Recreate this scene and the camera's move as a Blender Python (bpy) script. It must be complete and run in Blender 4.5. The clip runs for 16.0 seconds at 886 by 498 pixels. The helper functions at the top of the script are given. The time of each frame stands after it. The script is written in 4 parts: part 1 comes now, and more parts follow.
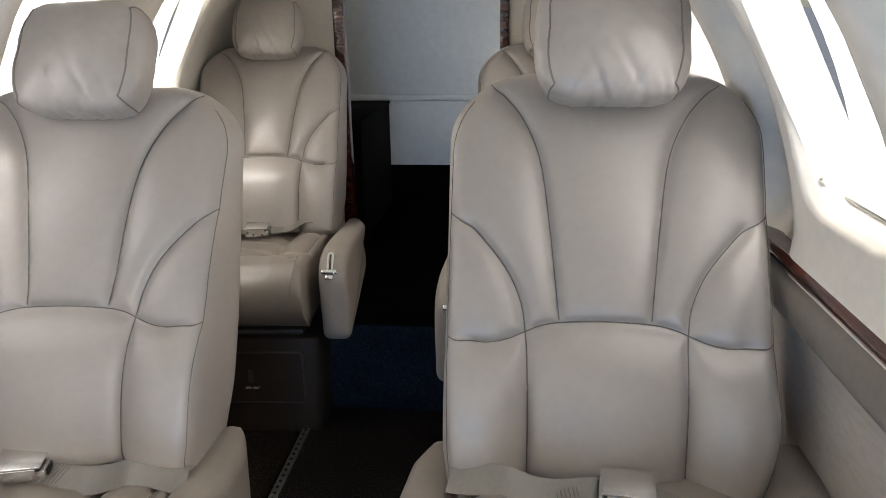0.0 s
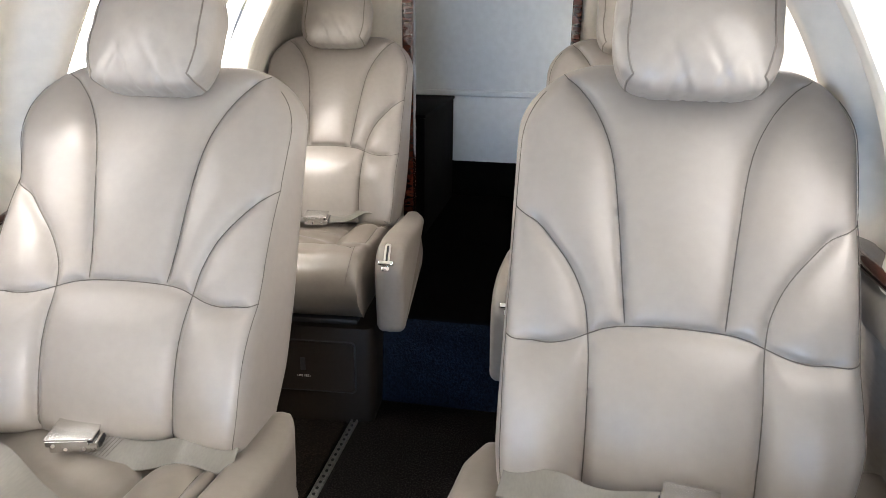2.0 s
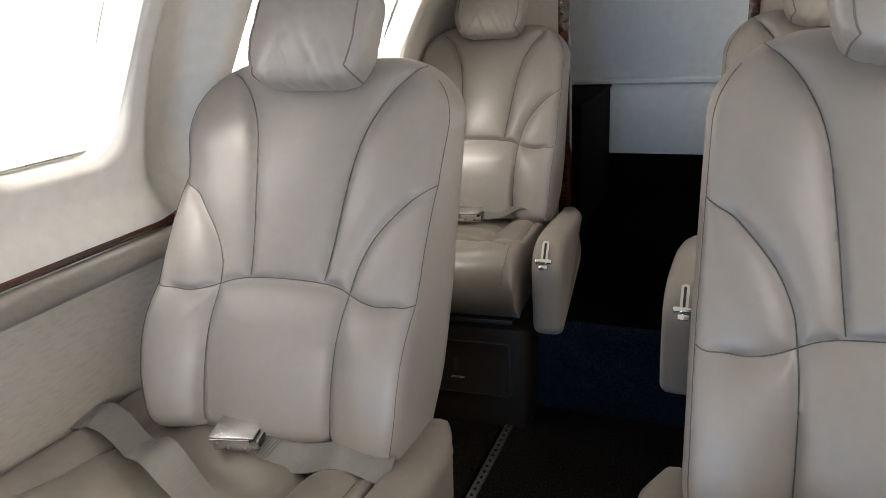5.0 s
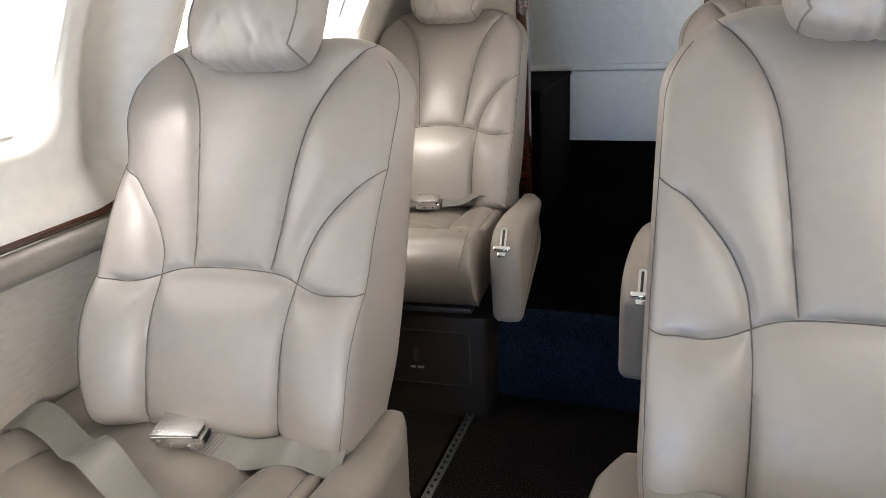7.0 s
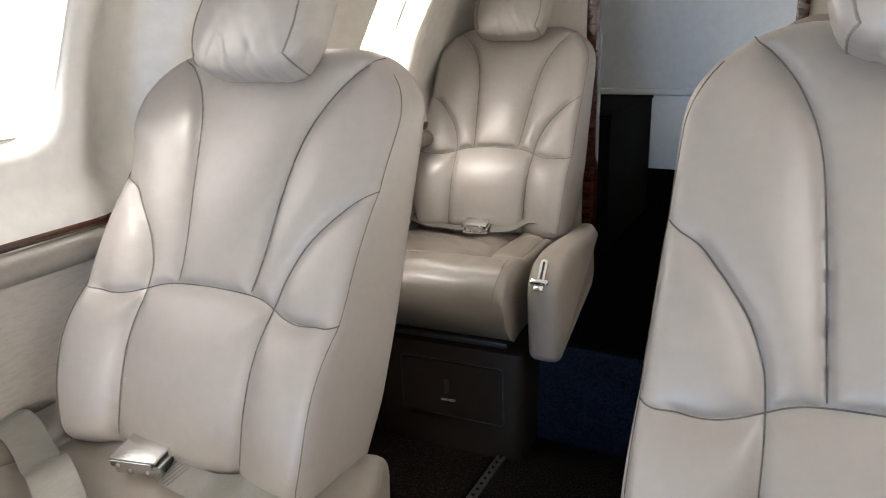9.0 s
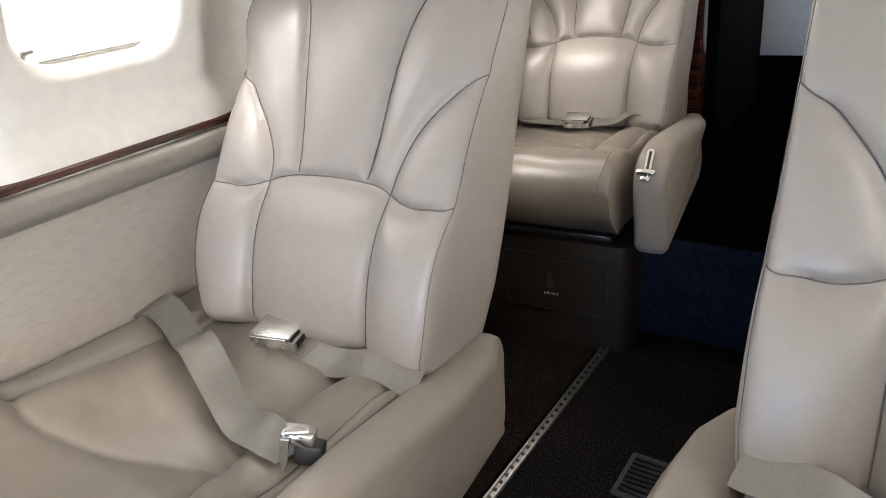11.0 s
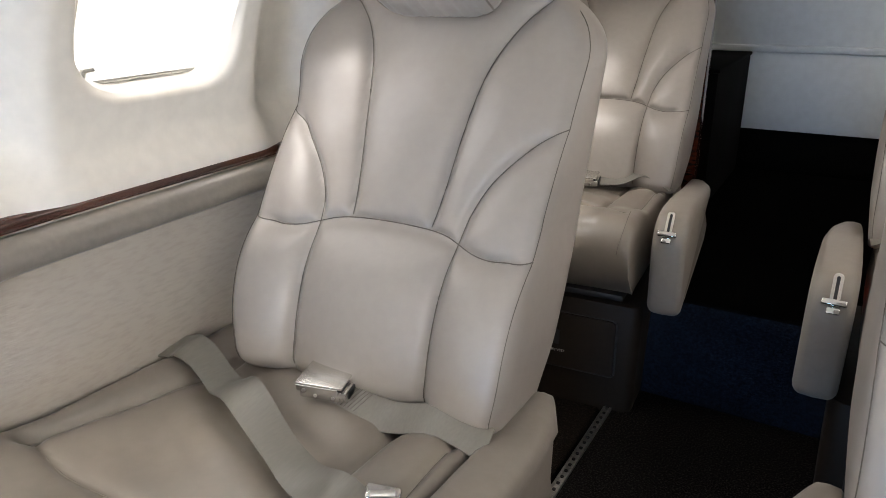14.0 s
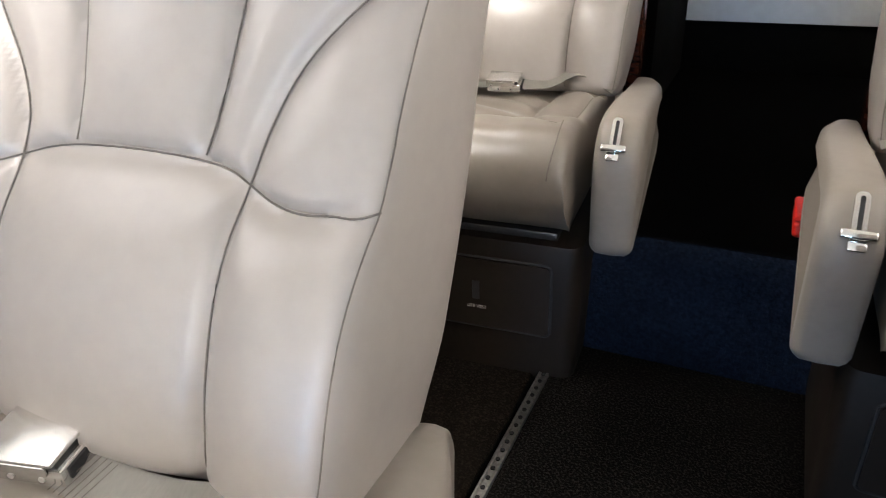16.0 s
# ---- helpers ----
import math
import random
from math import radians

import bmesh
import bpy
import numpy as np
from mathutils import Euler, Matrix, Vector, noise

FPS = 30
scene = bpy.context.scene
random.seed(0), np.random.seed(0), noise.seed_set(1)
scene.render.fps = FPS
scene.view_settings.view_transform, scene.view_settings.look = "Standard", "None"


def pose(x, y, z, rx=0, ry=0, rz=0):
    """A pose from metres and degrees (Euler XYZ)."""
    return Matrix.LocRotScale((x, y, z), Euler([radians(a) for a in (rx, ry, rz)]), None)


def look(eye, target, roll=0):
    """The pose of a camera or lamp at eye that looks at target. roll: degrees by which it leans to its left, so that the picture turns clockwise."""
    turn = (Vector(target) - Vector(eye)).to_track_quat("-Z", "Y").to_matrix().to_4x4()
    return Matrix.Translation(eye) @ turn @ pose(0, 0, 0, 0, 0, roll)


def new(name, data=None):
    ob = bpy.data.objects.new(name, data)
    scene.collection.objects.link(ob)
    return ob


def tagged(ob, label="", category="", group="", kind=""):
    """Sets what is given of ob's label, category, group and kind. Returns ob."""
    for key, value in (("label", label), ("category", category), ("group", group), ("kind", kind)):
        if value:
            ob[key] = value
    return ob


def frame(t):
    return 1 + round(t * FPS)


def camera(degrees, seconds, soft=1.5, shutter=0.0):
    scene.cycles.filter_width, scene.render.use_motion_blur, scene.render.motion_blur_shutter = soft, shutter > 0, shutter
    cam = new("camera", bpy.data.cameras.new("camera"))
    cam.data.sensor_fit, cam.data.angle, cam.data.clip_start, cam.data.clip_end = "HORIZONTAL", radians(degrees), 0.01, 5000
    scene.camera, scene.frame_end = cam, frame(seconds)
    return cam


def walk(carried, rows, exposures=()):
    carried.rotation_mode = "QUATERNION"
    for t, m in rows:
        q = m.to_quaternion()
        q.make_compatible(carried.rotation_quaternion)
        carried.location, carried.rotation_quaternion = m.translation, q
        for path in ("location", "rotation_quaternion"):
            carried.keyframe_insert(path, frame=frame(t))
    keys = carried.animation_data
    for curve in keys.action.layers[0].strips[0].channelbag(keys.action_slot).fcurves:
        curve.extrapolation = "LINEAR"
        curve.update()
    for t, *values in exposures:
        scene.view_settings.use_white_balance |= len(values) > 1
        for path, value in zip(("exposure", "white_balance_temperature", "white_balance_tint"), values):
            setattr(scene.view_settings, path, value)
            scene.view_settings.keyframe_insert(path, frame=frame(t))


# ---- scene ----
cam = camera(64.5, 16.0, soft=0.7, shutter=0.25)
PATH = [
    (0, (0.322, 0.195, 1.25), (0.136, 2.078, 0.602), -0.8),
    (0.5, (0.322, 0.197, 1.244), (0.181, 2.086, 0.602), 0.4),
    (1, (0.31, 0.187, 1.24), (0.172, 2.068, 0.574), 0.6),
    (1.5, (0.301, 0.212, 1.231), (0.012, 2.064, 0.534), -0.0),
    (2, (0.308, 0.228, 1.225), (-0.034, 2.09, 0.577), 0.6),
    (2.5, (0.304, 0.232, 1.22), (-0.089, 2.094, 0.603), 0.9),
    (3, (0.295, 0.239, 1.211), (-0.182, 2.084, 0.605), 0.7),
    (3.5, (0.282, 0.253, 1.211), (-0.302, 2.069, 0.611), -0.5),
    (4, (0.272, 0.276, 1.2), (-0.406, 2.049, 0.568), -1.4),
    (4.2, (0.267, 0.285, 1.199), (-0.489, 2.027, 0.569), -2.7),
    (6.3, (0.246, 0.333, 1.18), (-0.429, 2.086, 0.495), -4.2),
    (6.5, (0.259, 0.334, 1.179), (-0.415, 2.081, 0.477), -3.7),
    (7, (0.264, 0.349, 1.173), (-0.383, 2.117, 0.498), -3.2),
    (7.5, (0.287, 0.428, 1.151), (-0.451, 2.178, 0.523), -0.7),
    (8, (0.313, 0.505, 1.148), (-0.482, 2.255, 0.596), -0.5),
    (8.5, (0.349, 0.524, 1.146), (-0.473, 2.249, 0.552), -2.8),
    (9, (0.363, 0.514, 1.151), (-0.537, 2.191, 0.537), -2.0),
    (9.5, (0.361, 0.506, 1.151), (-0.705, 2.094, 0.567), -5.2),
    (11.8, (0.321, 0.447, 1.108), (-0.77, 1.853, 0.195), -6.6),
    (12, (0.309, 0.442, 1.113), (-0.797, 1.833, 0.196), -7.0),
    (12.5, (0.275, 0.42, 1.111), (-0.749, 1.778, 0.059), -6.9),
    (13, (0.241, 0.397, 1.134), (-0.778, 1.884, 0.269), -5.5),
    (13.5, (0.201, 0.377, 1.144), (-0.7, 1.967, 0.333), -1.7),
    (14, (0.172, 0.395, 1.126), (-0.793, 1.992, 0.407), -0.9),
    (14.5, (0.134, 0.492, 1.075), (-0.73, 2.108, 0.274), -1.6),
    (15, (0.069, 0.694, 0.981), (-0.76, 2.386, 0.31), -2.0),
    (15.5, (0.052, 0.808, 0.952), (-0.827, 2.423, 0.164), -1.0),
    (16, (0.053, 0.834, 0.962), (-0.724, 2.435, 0.051), -2.2),
]

EXPOSURES = ((0.0, -0.50), (1.0, -0.40), (2.0, 0.18), (3.0, 0.03), (3.5, -0.22), (4.2, -0.67), (6.3, -0.64), (7.0, -0.10), (8.0, -0.05), (9.0, -0.12), (9.5, -0.82), (11.8, 0.30), (12.5, 0.38), (13.0, 0.20),
             (13.5, -0.13), (14.0, -0.47), (14.5, -0.22), (15.0, 0.05), (15.5, -0.09), (16.0, 0.20))
# daylight watts by window: unseen forward right ones raised to brighten the left seat
def watts_at(side, y):
    if side < 0:
        return 4.5 if y < 0.2 else 4.0 if y < 0.8 else 7.5 if y < 1.4 else 15.0
    return 112.0 if y < -0.3 else 10.0 if y < 0.2 else 4.0 if y < 0.8 else 10.0


FRONT_WATTS = 38.0

walk(cam, [(t, look(eye, target, roll)) for t, eye, target, roll in PATH], exposures=EXPOSURES)

# ------------------------------------------------------------------ daylight
BAY = 0.57                                # window pitch along the cabin
# windows before y 0.8 and beyond the partition are unseen, added for light
WINDOWS = {-1: tuple(1.110 + BAY * k for k in range(-4, 3)),                       # window centres, left wall
           1: tuple(1.100 + BAY * k for k in (-4, -3, -2, -1, 0, 1, 2, 4))}              # right wall, one of them beyond the partition
AXIS_X, AXIS_Z, RADIUS = 0.0, 0.80, 0.79   # the round shell of the cabin
LEDGE_X, LEDGE_R = 0.015, 0.79            # middle and half width of the cabin at the ledges

world = bpy.data.worlds.new("sky")
scene.world = world
world.use_nodes = True
wn = world.node_tree
sky = wn.nodes.new("ShaderNodeTexSky")
sky.sky_type, sky.sun_disc = "NISHITA", False
sky.sun_elevation, sky.sun_rotation = radians(62), radians(200)
wn.links.new(sky.outputs[0], wn.nodes["Background"].inputs[0])
wn.nodes["Background"].inputs[1].default_value = 0.15
sun = new("sun", bpy.data.lights.new("sun", "SUN"))
sun.data.energy, sun.data.angle, sun.data.color = 1.5, radians(12), (1.0, 0.95, 0.88)
sun.matrix_world = look((0, 0, 20), (4, 9.0, 0))


def shell(y, s, side, out=0.0):
    """A point on the round shell: y along the cabin, s metres up along the arc, out metres outwards."""
    a = s / RADIUS
    return Vector((AXIS_X + side * (RADIUS + out) * math.cos(a), y, AXIS_Z + (RADIUS + out) * math.sin(a)))


def daylight(name, place, towards, width, height, watts, colour):
    lamp = new(name, bpy.data.lights.new(name, "AREA"))
    lamp.data.shape, lamp.data.size, lamp.data.size_y = "RECTANGLE", width, height
    lamp.data.energy, lamp.data.color = watts, colour
    lamp.matrix_world = look(place, towards)
    return lamp


WIN_S0, WIN_S1, WIN_W, WIN_R = 0.180, 0.620, 0.278, 0.075
for side in (-1, 1):
    for wy in WINDOWS[side]:
        mid = (WIN_S0 + WIN_S1) / 2
        p, q = shell(wy, mid, side, 0.075), shell(wy, mid, side, -0.3)
        lamp = daylight("window_daylight", p, q, BAY, WIN_S1 - WIN_S0 + 0.44, watts_at(side, wy), (1.0, 0.945, 0.90) if wy < 0.2 else (1.0, 0.93, 0.86))
        # keep the lamp's long side along the arc
        lamp.matrix_world = Matrix.Translation(p) @ Matrix((Vector((0, 1, 0)), (p - q).normalized().cross(Vector((0, 1, 0))), (p - q).normalized())).transposed().to_4x4()
# unseen: lamp in an assumed low opening, added for blue light from ahead
daylight("entry_daylight", (0.08, -1.66, 0.24), (0.08, 0, 0.24), 0.56, 0.72, FRONT_WATTS, (0.40, 0.63, 1.0))


# ------------------------------------------------------------------ materials
def material(name, colour, rough=0.6, metal=0.0, spread=0.1, grain=60.0, bump=0.15, bump_scale=300.0, coat=0.0,
             wear=4.0, stretch=(1, 1, 1), colour2=None, kind="noise", bump_distance=0.001, spec=0.5, rough_spread=0.08, sheen=0.0, ramp_at=(0.35, 0.65)):
    m = bpy.data.materials.new(name)
    m.use_nodes = True
    nt = m.node_tree
    n, ln = nt.nodes, nt.links
    b = n["Principled BSDF"]
    tc = n.new("ShaderNodeTexCoord")
    mp = n.new("ShaderNodeMapping")
    mp.inputs["Scale"].default_value = stretch
    ln.new(tc.outputs["Object"], mp.inputs[0])
    fine = n.new("ShaderNodeTexNoise")
    fine.inputs["Scale"].default_value, fine.inputs["Detail"].default_value = grain, 5
    ln.new(mp.outputs[0], fine.inputs[0])
    broad = n.new("ShaderNodeTexNoise")
    broad.inputs["Scale"].default_value, broad.inputs["Detail"].default_value = wear, 3
    ln.new(tc.outputs["Object"], broad.inputs[0])
    ramp = n.new("ShaderNodeValToRGB")
    c2 = colour2 or tuple(min(1, c * (1 + spread)) for c in colour)
    c1 = colour if colour2 else tuple(c * (1 - spread) for c in colour)
    ramp.color_ramp.elements[0].color, ramp.color_ramp.elements[1].color = (*c1, 1), (*c2, 1)
    ramp.color_ramp.elements[0].position, ramp.color_ramp.elements[1].position = ramp_at
    ln.new(fine.outputs[0], ramp.inputs[0])
    hue = n.new("ShaderNodeMixRGB")
    hue.blend_type, hue.inputs[0].default_value = "MULTIPLY", 1.0
    tone = n.new("ShaderNodeMapRange")
    tone.inputs[1].default_value, tone.inputs[2].default_value = 0.3, 0.7
    tone.inputs[3].default_value, tone.inputs[4].default_value = 1 - spread * 0.7, 1 + spread * 0.4
    ln.new(broad.outputs[0], tone.inputs[0])
    ln.new(ramp.outputs[0], hue.inputs[1])
    ln.new(tone.outputs[0], hue.inputs[2])
    ln.new(hue.outputs[0], b.inputs["Base Color"])
    rr = n.new("ShaderNodeMapRange")
    rr.inputs[3].default_value, rr.inputs[4].default_value = max(0.02, rough - rough_spread), min(1, rough + rough_spread)
    ln.new(broad.outputs[0], rr.inputs[0])
    ln.new(rr.outputs[0], b.inputs["Roughness"])
    b.inputs["Metallic"].default_value = metal
    b.inputs["Specular IOR Level"].default_value = spec
    b.inputs["Coat Weight"].default_value = coat
    b.inputs["Coat Roughness"].default_value = 0.08 if rough < 0.3 else 0.26
    b.inputs["Sheen Weight"].default_value = sheen
    if bump:
        if kind == "leather":
            tex = n.new("ShaderNodeTexVoronoi")
            tex.feature = "DISTANCE_TO_EDGE"
        else:
            tex = n.new("ShaderNodeTexNoise")
            tex.inputs["Detail"].default_value = 4
        tex.inputs["Scale"].default_value = bump_scale
        ln.new(mp.outputs[0], tex.inputs[0])
        bp = n.new("ShaderNodeBump")
        bp.inputs["Strength"].default_value, bp.inputs["Distance"].default_value = bump, bump_distance
        ln.new(tex.outputs[0], bp.inputs["Height"])
        ln.new(bp.outputs[0], b.inputs["Normal"])
    return m


LEATHER = material("taupe_leather", (0.268, 0.241, 0.218), 0.43, spread=0.025, grain=60, bump=0.05, bump_scale=520, kind="leather", wear=6, spec=0.95, coat=0.08)
LEATHER_SIDE = material("taupe_side_leather", (0.235, 0.207, 0.178), 0.40, spread=0.03, grain=60, bump=0.05, bump_scale=520, kind="leather", wear=6)
CUSHION = material("tan_seat_leather", (0.185, 0.160, 0.134), 0.35, spread=0.03, grain=60, bump=0.05, bump_scale=520, kind="leather", wear=8, spec=0.8, coat=0.06)
PILLOW = material("soft_pillow_leather", (0.295, 0.270, 0.245), 0.38, spread=0.03, grain=60, bump=0.06, bump_scale=45, bump_distance=0.003, wear=12, spec=0.9)
PIPING = material("piping_leather", (0.17, 0.15, 0.13), 0.5, bump=0, spread=0.1)
SEAM = material("seam_thread", (0.115, 0.10, 0.087), 0.85, bump=0, spread=0.2)
WEBBING = material("belt_webbing", (0.165, 0.157, 0.138), 0.40, rough_spread=0.015, spread=0.05, spec=0.5, grain=300, bump=0.0, bump_scale=900, stretch=(1, 0.15, 1), wear=30)
CHROME = material("polished_chrome", (0.78, 0.78, 0.76), 0.12, metal=1.0, bump=0, spread=0.04)
SATIN = material("satin_plated_metal", (0.70, 0.69, 0.67), 0.24, metal=1.0, bump=0.03, bump_scale=300, spread=0.03)
STEEL = material("brushed_steel", (0.62, 0.61, 0.58), 0.3, metal=1.0, bump=0.05, bump_scale=500, stretch=(1, 8, 1), spread=0.06)
TRACK = material("worn_track_metal", (0.40, 0.385, 0.36), 0.38, metal=1.0, bump=0.08, bump_scale=300, spread=0.2, grain=120, wear=18)
BLACK = material("black_plastic", (0.012, 0.012, 0.013), 0.5, bump=0.1, spread=0.2)
SHELL = material("cream_shell_panel", (0.72, 0.685, 0.62), 0.55, spread=0.035, grain=40, bump=0.05, bump_scale=700, wear=3)
REVEAL = material("cream_window_surround", (0.72, 0.695, 0.64), 0.5, spread=0.03, grain=40, bump=0.04, bump_scale=500)
HEADLINER = material("cream_headliner", (0.86, 0.825, 0.76), 0.8, spread=0.04, grain=200, bump=0.1, bump_scale=600)
WALNUT = material("dark_burl_wood", (0.032, 0.009, 0.006), 0.22, spread=0.5, grain=26, stretch=(1, 0.2, 3), bump=0, coat=0.9, colour2=(0.095, 0.026, 0.014))
LEDGE = material("padded_ledge_leather", (0.175, 0.157, 0.136), 0.33, spread=0.06, grain=80, bump=0.12, bump_scale=420, kind="leather")
FABRIC = material("ribbed_wall_fabric", (0.325, 0.29, 0.248), 0.9, spread=0.08, grain=120, stretch=(1, 0.32, 1.3), bump=0.4, bump_scale=140, colour2=(0.362, 0.324, 0.279), ramp_at=(0.33, 0.55), sheen=0.2, bump_distance=0.0015)
CARPET = material("brown_black_carpet", (0.0035, 0.003, 0.0026), 0.95, grain=210, bump=1.0, bump_scale=330, bump_distance=0.005, colour2=(0.030, 0.0265, 0.024), wear=6, spread=0.3, spec=0.04, ramp_at=(0.48, 0.66))
CARPET_SIDE = material("dark_brown_carpet", (0.006, 0.0045, 0.0034), 0.95, grain=210, bump=1.0, bump_scale=330, bump_distance=0.005, colour2=(0.026, 0.020, 0.015), wear=6, spread=0.3, spec=0.04, ramp_at=(0.48, 0.66))
# aft carpet darkened to near-black: the compartment's shade is in its colour
CARPET_AFT_SHADED = material("shaded_black_carpet", (0.002, 0.002, 0.002), 0.95, grain=330, bump=1.0, bump_scale=330, bump_distance=0.004, colour2=(0.011, 0.010, 0.009), wear=7, spread=0.3, spec=0.0, ramp_at=(0.5, 0.8))
CARPET_BLUE = material("navy_carpet", (0.003, 0.0045, 0.008), 0.95, grain=130, bump=1.0, bump_scale=160, bump_distance=0.005, colour2=(0.013, 0.020, 0.035), wear=9, spread=0.35, spec=0.06, ramp_at=(0.3, 0.85))
PEDESTAL = material("brown_pedestal_vinyl", (0.0125, 0.0085, 0.0058), 0.5, spread=0.1, grain=90, bump=0.1, bump_scale=420, kind="leather", spec=0.22)
GREYDOOR = material("grey_door_laminate", (0.74, 0.78, 0.80), 0.5, spread=0.03, grain=30, bump=0.04)
# dark laminate taken down to near-black to hold the aft compartment's shade
SHADED_CAB = material("shaded_black_laminate", (0.003, 0.0028, 0.0026), 0.8, spread=0.2, grain=20, bump=0.04, spec=0.05)
# brown darkened for the aft shade and to cut bounce at the front
DIM_BROWN = material("dimmed_brown_lining", (0.03, 0.025, 0.021), 0.7, spread=0.1, grain=20, bump=0.05)
CREAMWALL = material("cream_bulkhead_lining", (0.60, 0.56, 0.49), 0.7, spread=0.03, grain=60, bump=0.05)
RED = material("red_enamel", (0.62, 0.02, 0.012), 0.35, spread=0.06, bump=0)
WHITEINK = material("pale_print", (0.6, 0.58, 0.54), 0.7, bump=0, spread=0.02)
APRON = material("pale_apron_concrete", (0.42, 0.41, 0.39), 0.9, spread=0.12, grain=1.5, bump=0.2, bump_scale=30)
GREEN_GREY = material("vent_rubber", (0.006, 0.007, 0.010), 0.6, bump=0.1, spread=0.15, spec=0.25)

PANE = bpy.data.materials.new("acrylic_pane")
PANE.use_nodes = True
_b = PANE.node_tree.nodes["Principled BSDF"]
_b.inputs["Transmission Weight"].default_value, _b.inputs["Roughness"].default_value, _b.inputs["IOR"].default_value = 1.0, 0.02, 1.002


# ------------------------------------------------------------------ mesh helpers
def linked(name, bm, mat, parent=None, smooth=True, label="", sharp=None):
    bmesh.ops.recalc_face_normals(bm, faces=bm.faces)
    me = bpy.data.meshes.new(name)
    bm.to_mesh(me)
    bm.free()
    me.materials.append(mat)
    if smooth:
        me.shade_smooth()
        if sharp:
            me.set_sharp_from_angle(angle=radians(sharp))
    ob = new(name, me)
    if parent is not None:
        ob.parent = parent
    if label:
        ob["label"] = label
    return ob


def part(name, bm, mat, parent, label="", smooth=True, sharp=40):
    return linked(name, bm, mat, parent, smooth, label, sharp)


def thing(name, label, category, group="", kind=""):
    return tagged(new(name), label, category, group, kind)


def smoothstep(a, b, x):
    f = min(1, max(0, (x - a) / (b - a)))
    return f * f * (3 - 2 * f)


def spline(points, n):
    """n points along a Catmull-Rom curve through the given ones."""
    pts = [Vector(p) for p in points]
    pts = [pts[0] * 2 - pts[1], *pts, pts[-1] * 2 - pts[-2]]
    out = []
    spans = len(pts) - 3
    for i in range(n):
        t = i / (n - 1) * spans
        k = min(int(t), spans - 1)
        t -= k
        a, b, c, d = pts[k:k + 4]
        out.append(0.5 * (2 * b + (c - a) * t + (2 * a - 5 * b + 4 * c - d) * t * t + (3 * b - 3 * c + d - a) * t ** 3))
    return out


def tube(bm, path, radius, segments=6, closed=False):
    rings = []
    n = len(path)
    for i, p in enumerate(path):
        q = path[(i + 1) % n] if closed or i < n - 1 else p
        o = path[i - 1] if closed or i > 0 else p
        d = (q - o).normalized()
        ref = Vector((0, 0, 1)) if abs(d.z) < 0.9 else Vector((0, 1, 0))
        e = d.cross(ref).normalized()
        f = d.cross(e)
        rings.append([bm.verts.new(p + radius * (math.cos(a) * e + math.sin(a) * f)) for a in (2 * math.pi * k / segments for k in range(segments))])
    for i in range(n if closed else n - 1):
        a, b = rings[i], rings[(i + 1) % n]
        for k in range(segments):
            bm.faces.new((a[k], a[(k + 1) % segments], b[(k + 1) % segments], b[k]))
    if not closed:
        bm.faces.new(rings[0])
        bm.faces.new(rings[-1])


def box(bm, x0, x1, y0, y1, z0, z1, bevel=0.0, segments=2):
    """A block with rounded edges."""
    fresh = bmesh.ops.create_cube(bm, size=1.0)["verts"]
    for v in fresh:
        v.co = Vector(((x0 + x1) / 2 + v.co.x * (x1 - x0), (y0 + y1) / 2 + v.co.y * (y1 - y0), (z0 + z1) / 2 + v.co.z * (z1 - z0)))
    if bevel:
        edges = list({e for v in fresh for e in v.link_edges})
        bmesh.ops.bevel(bm, geom=edges, offset=bevel, segments=segments, affect="EDGES", profile=0.5)
    return bm


def new_box(*a, **k):
    return box(bmesh.new(), *a, **k)


def cylinder(bm, place, axis, radius, length, segments=16):
    turn = Vector(axis).to_track_quat("Z", "Y").to_matrix().to_4x4()
    bmesh.ops.create_cone(bm, cap_ends=True, segments=segments, radius1=radius, radius2=radius, depth=length, matrix=Matrix.Translation(place) @ turn)
    return bm


def prism(bm, outline, axis, a, b):
    """A flat outline pushed along x, y or z from a to b."""
    def at(p, h):
        p = list(p)
        p.insert(axis, h)
        return bm.verts.new(p)
    lo, hi = [at(p, a) for p in outline], [at(p, b) for p in outline]
    n = len(outline)
    bm.faces.new(lo)
    bm.faces.new(hi)
    for i in range(n):
        bm.faces.new((lo[i], lo[(i + 1) % n], hi[(i + 1) % n], hi[i]))
    return bm


def rounded_rect(x0, x1, y0, y1, r, n=8):
    pts = []
    for cx, cy, a0 in ((x1 - r, y1 - r, 0), (x0 + r, y1 - r, 90), (x0 + r, y0 + r, 180), (x1 - r, y0 + r, 270)):
        for k in range(n + 1):
            a = radians(a0 + 90 * k / n)
            pts.append((cx + r * math.cos(a), cy + r * math.sin(a)))
    return pts


def ribbon(bm, centre, across, thick):
    """A strap: centre line, the half-width vector at each point, and its thickness."""
    rows = []
    n = len(centre)
    for i, (p, w) in enumerate(zip(centre, across)):
        d = (centre[min(i + 1, n - 1)] - centre[max(i - 1, 0)]).normalized()
        up = w.cross(d).normalized()
        if up.z < 0:
            up = -up
        rows.append([bm.verts.new(p + w * k + up * (h * thick - 0.0012 * abs(k) ** 3)) for h, ks in ((0.5, (-1, -0.6, -0.2, 0.2, 0.6, 1)), (-0.5, (1, 0.2, -0.2, -1))) for k in ks])
    m = len(rows[0])
    for a, b in zip(rows, rows[1:]):
        for k in range(m):
            bm.faces.new((a[k], a[(k + 1) % m], b[(k + 1) % m], b[k]))
    bm.faces.new(rows[0])
    bm.faces.new(rows[-1])
    return bm


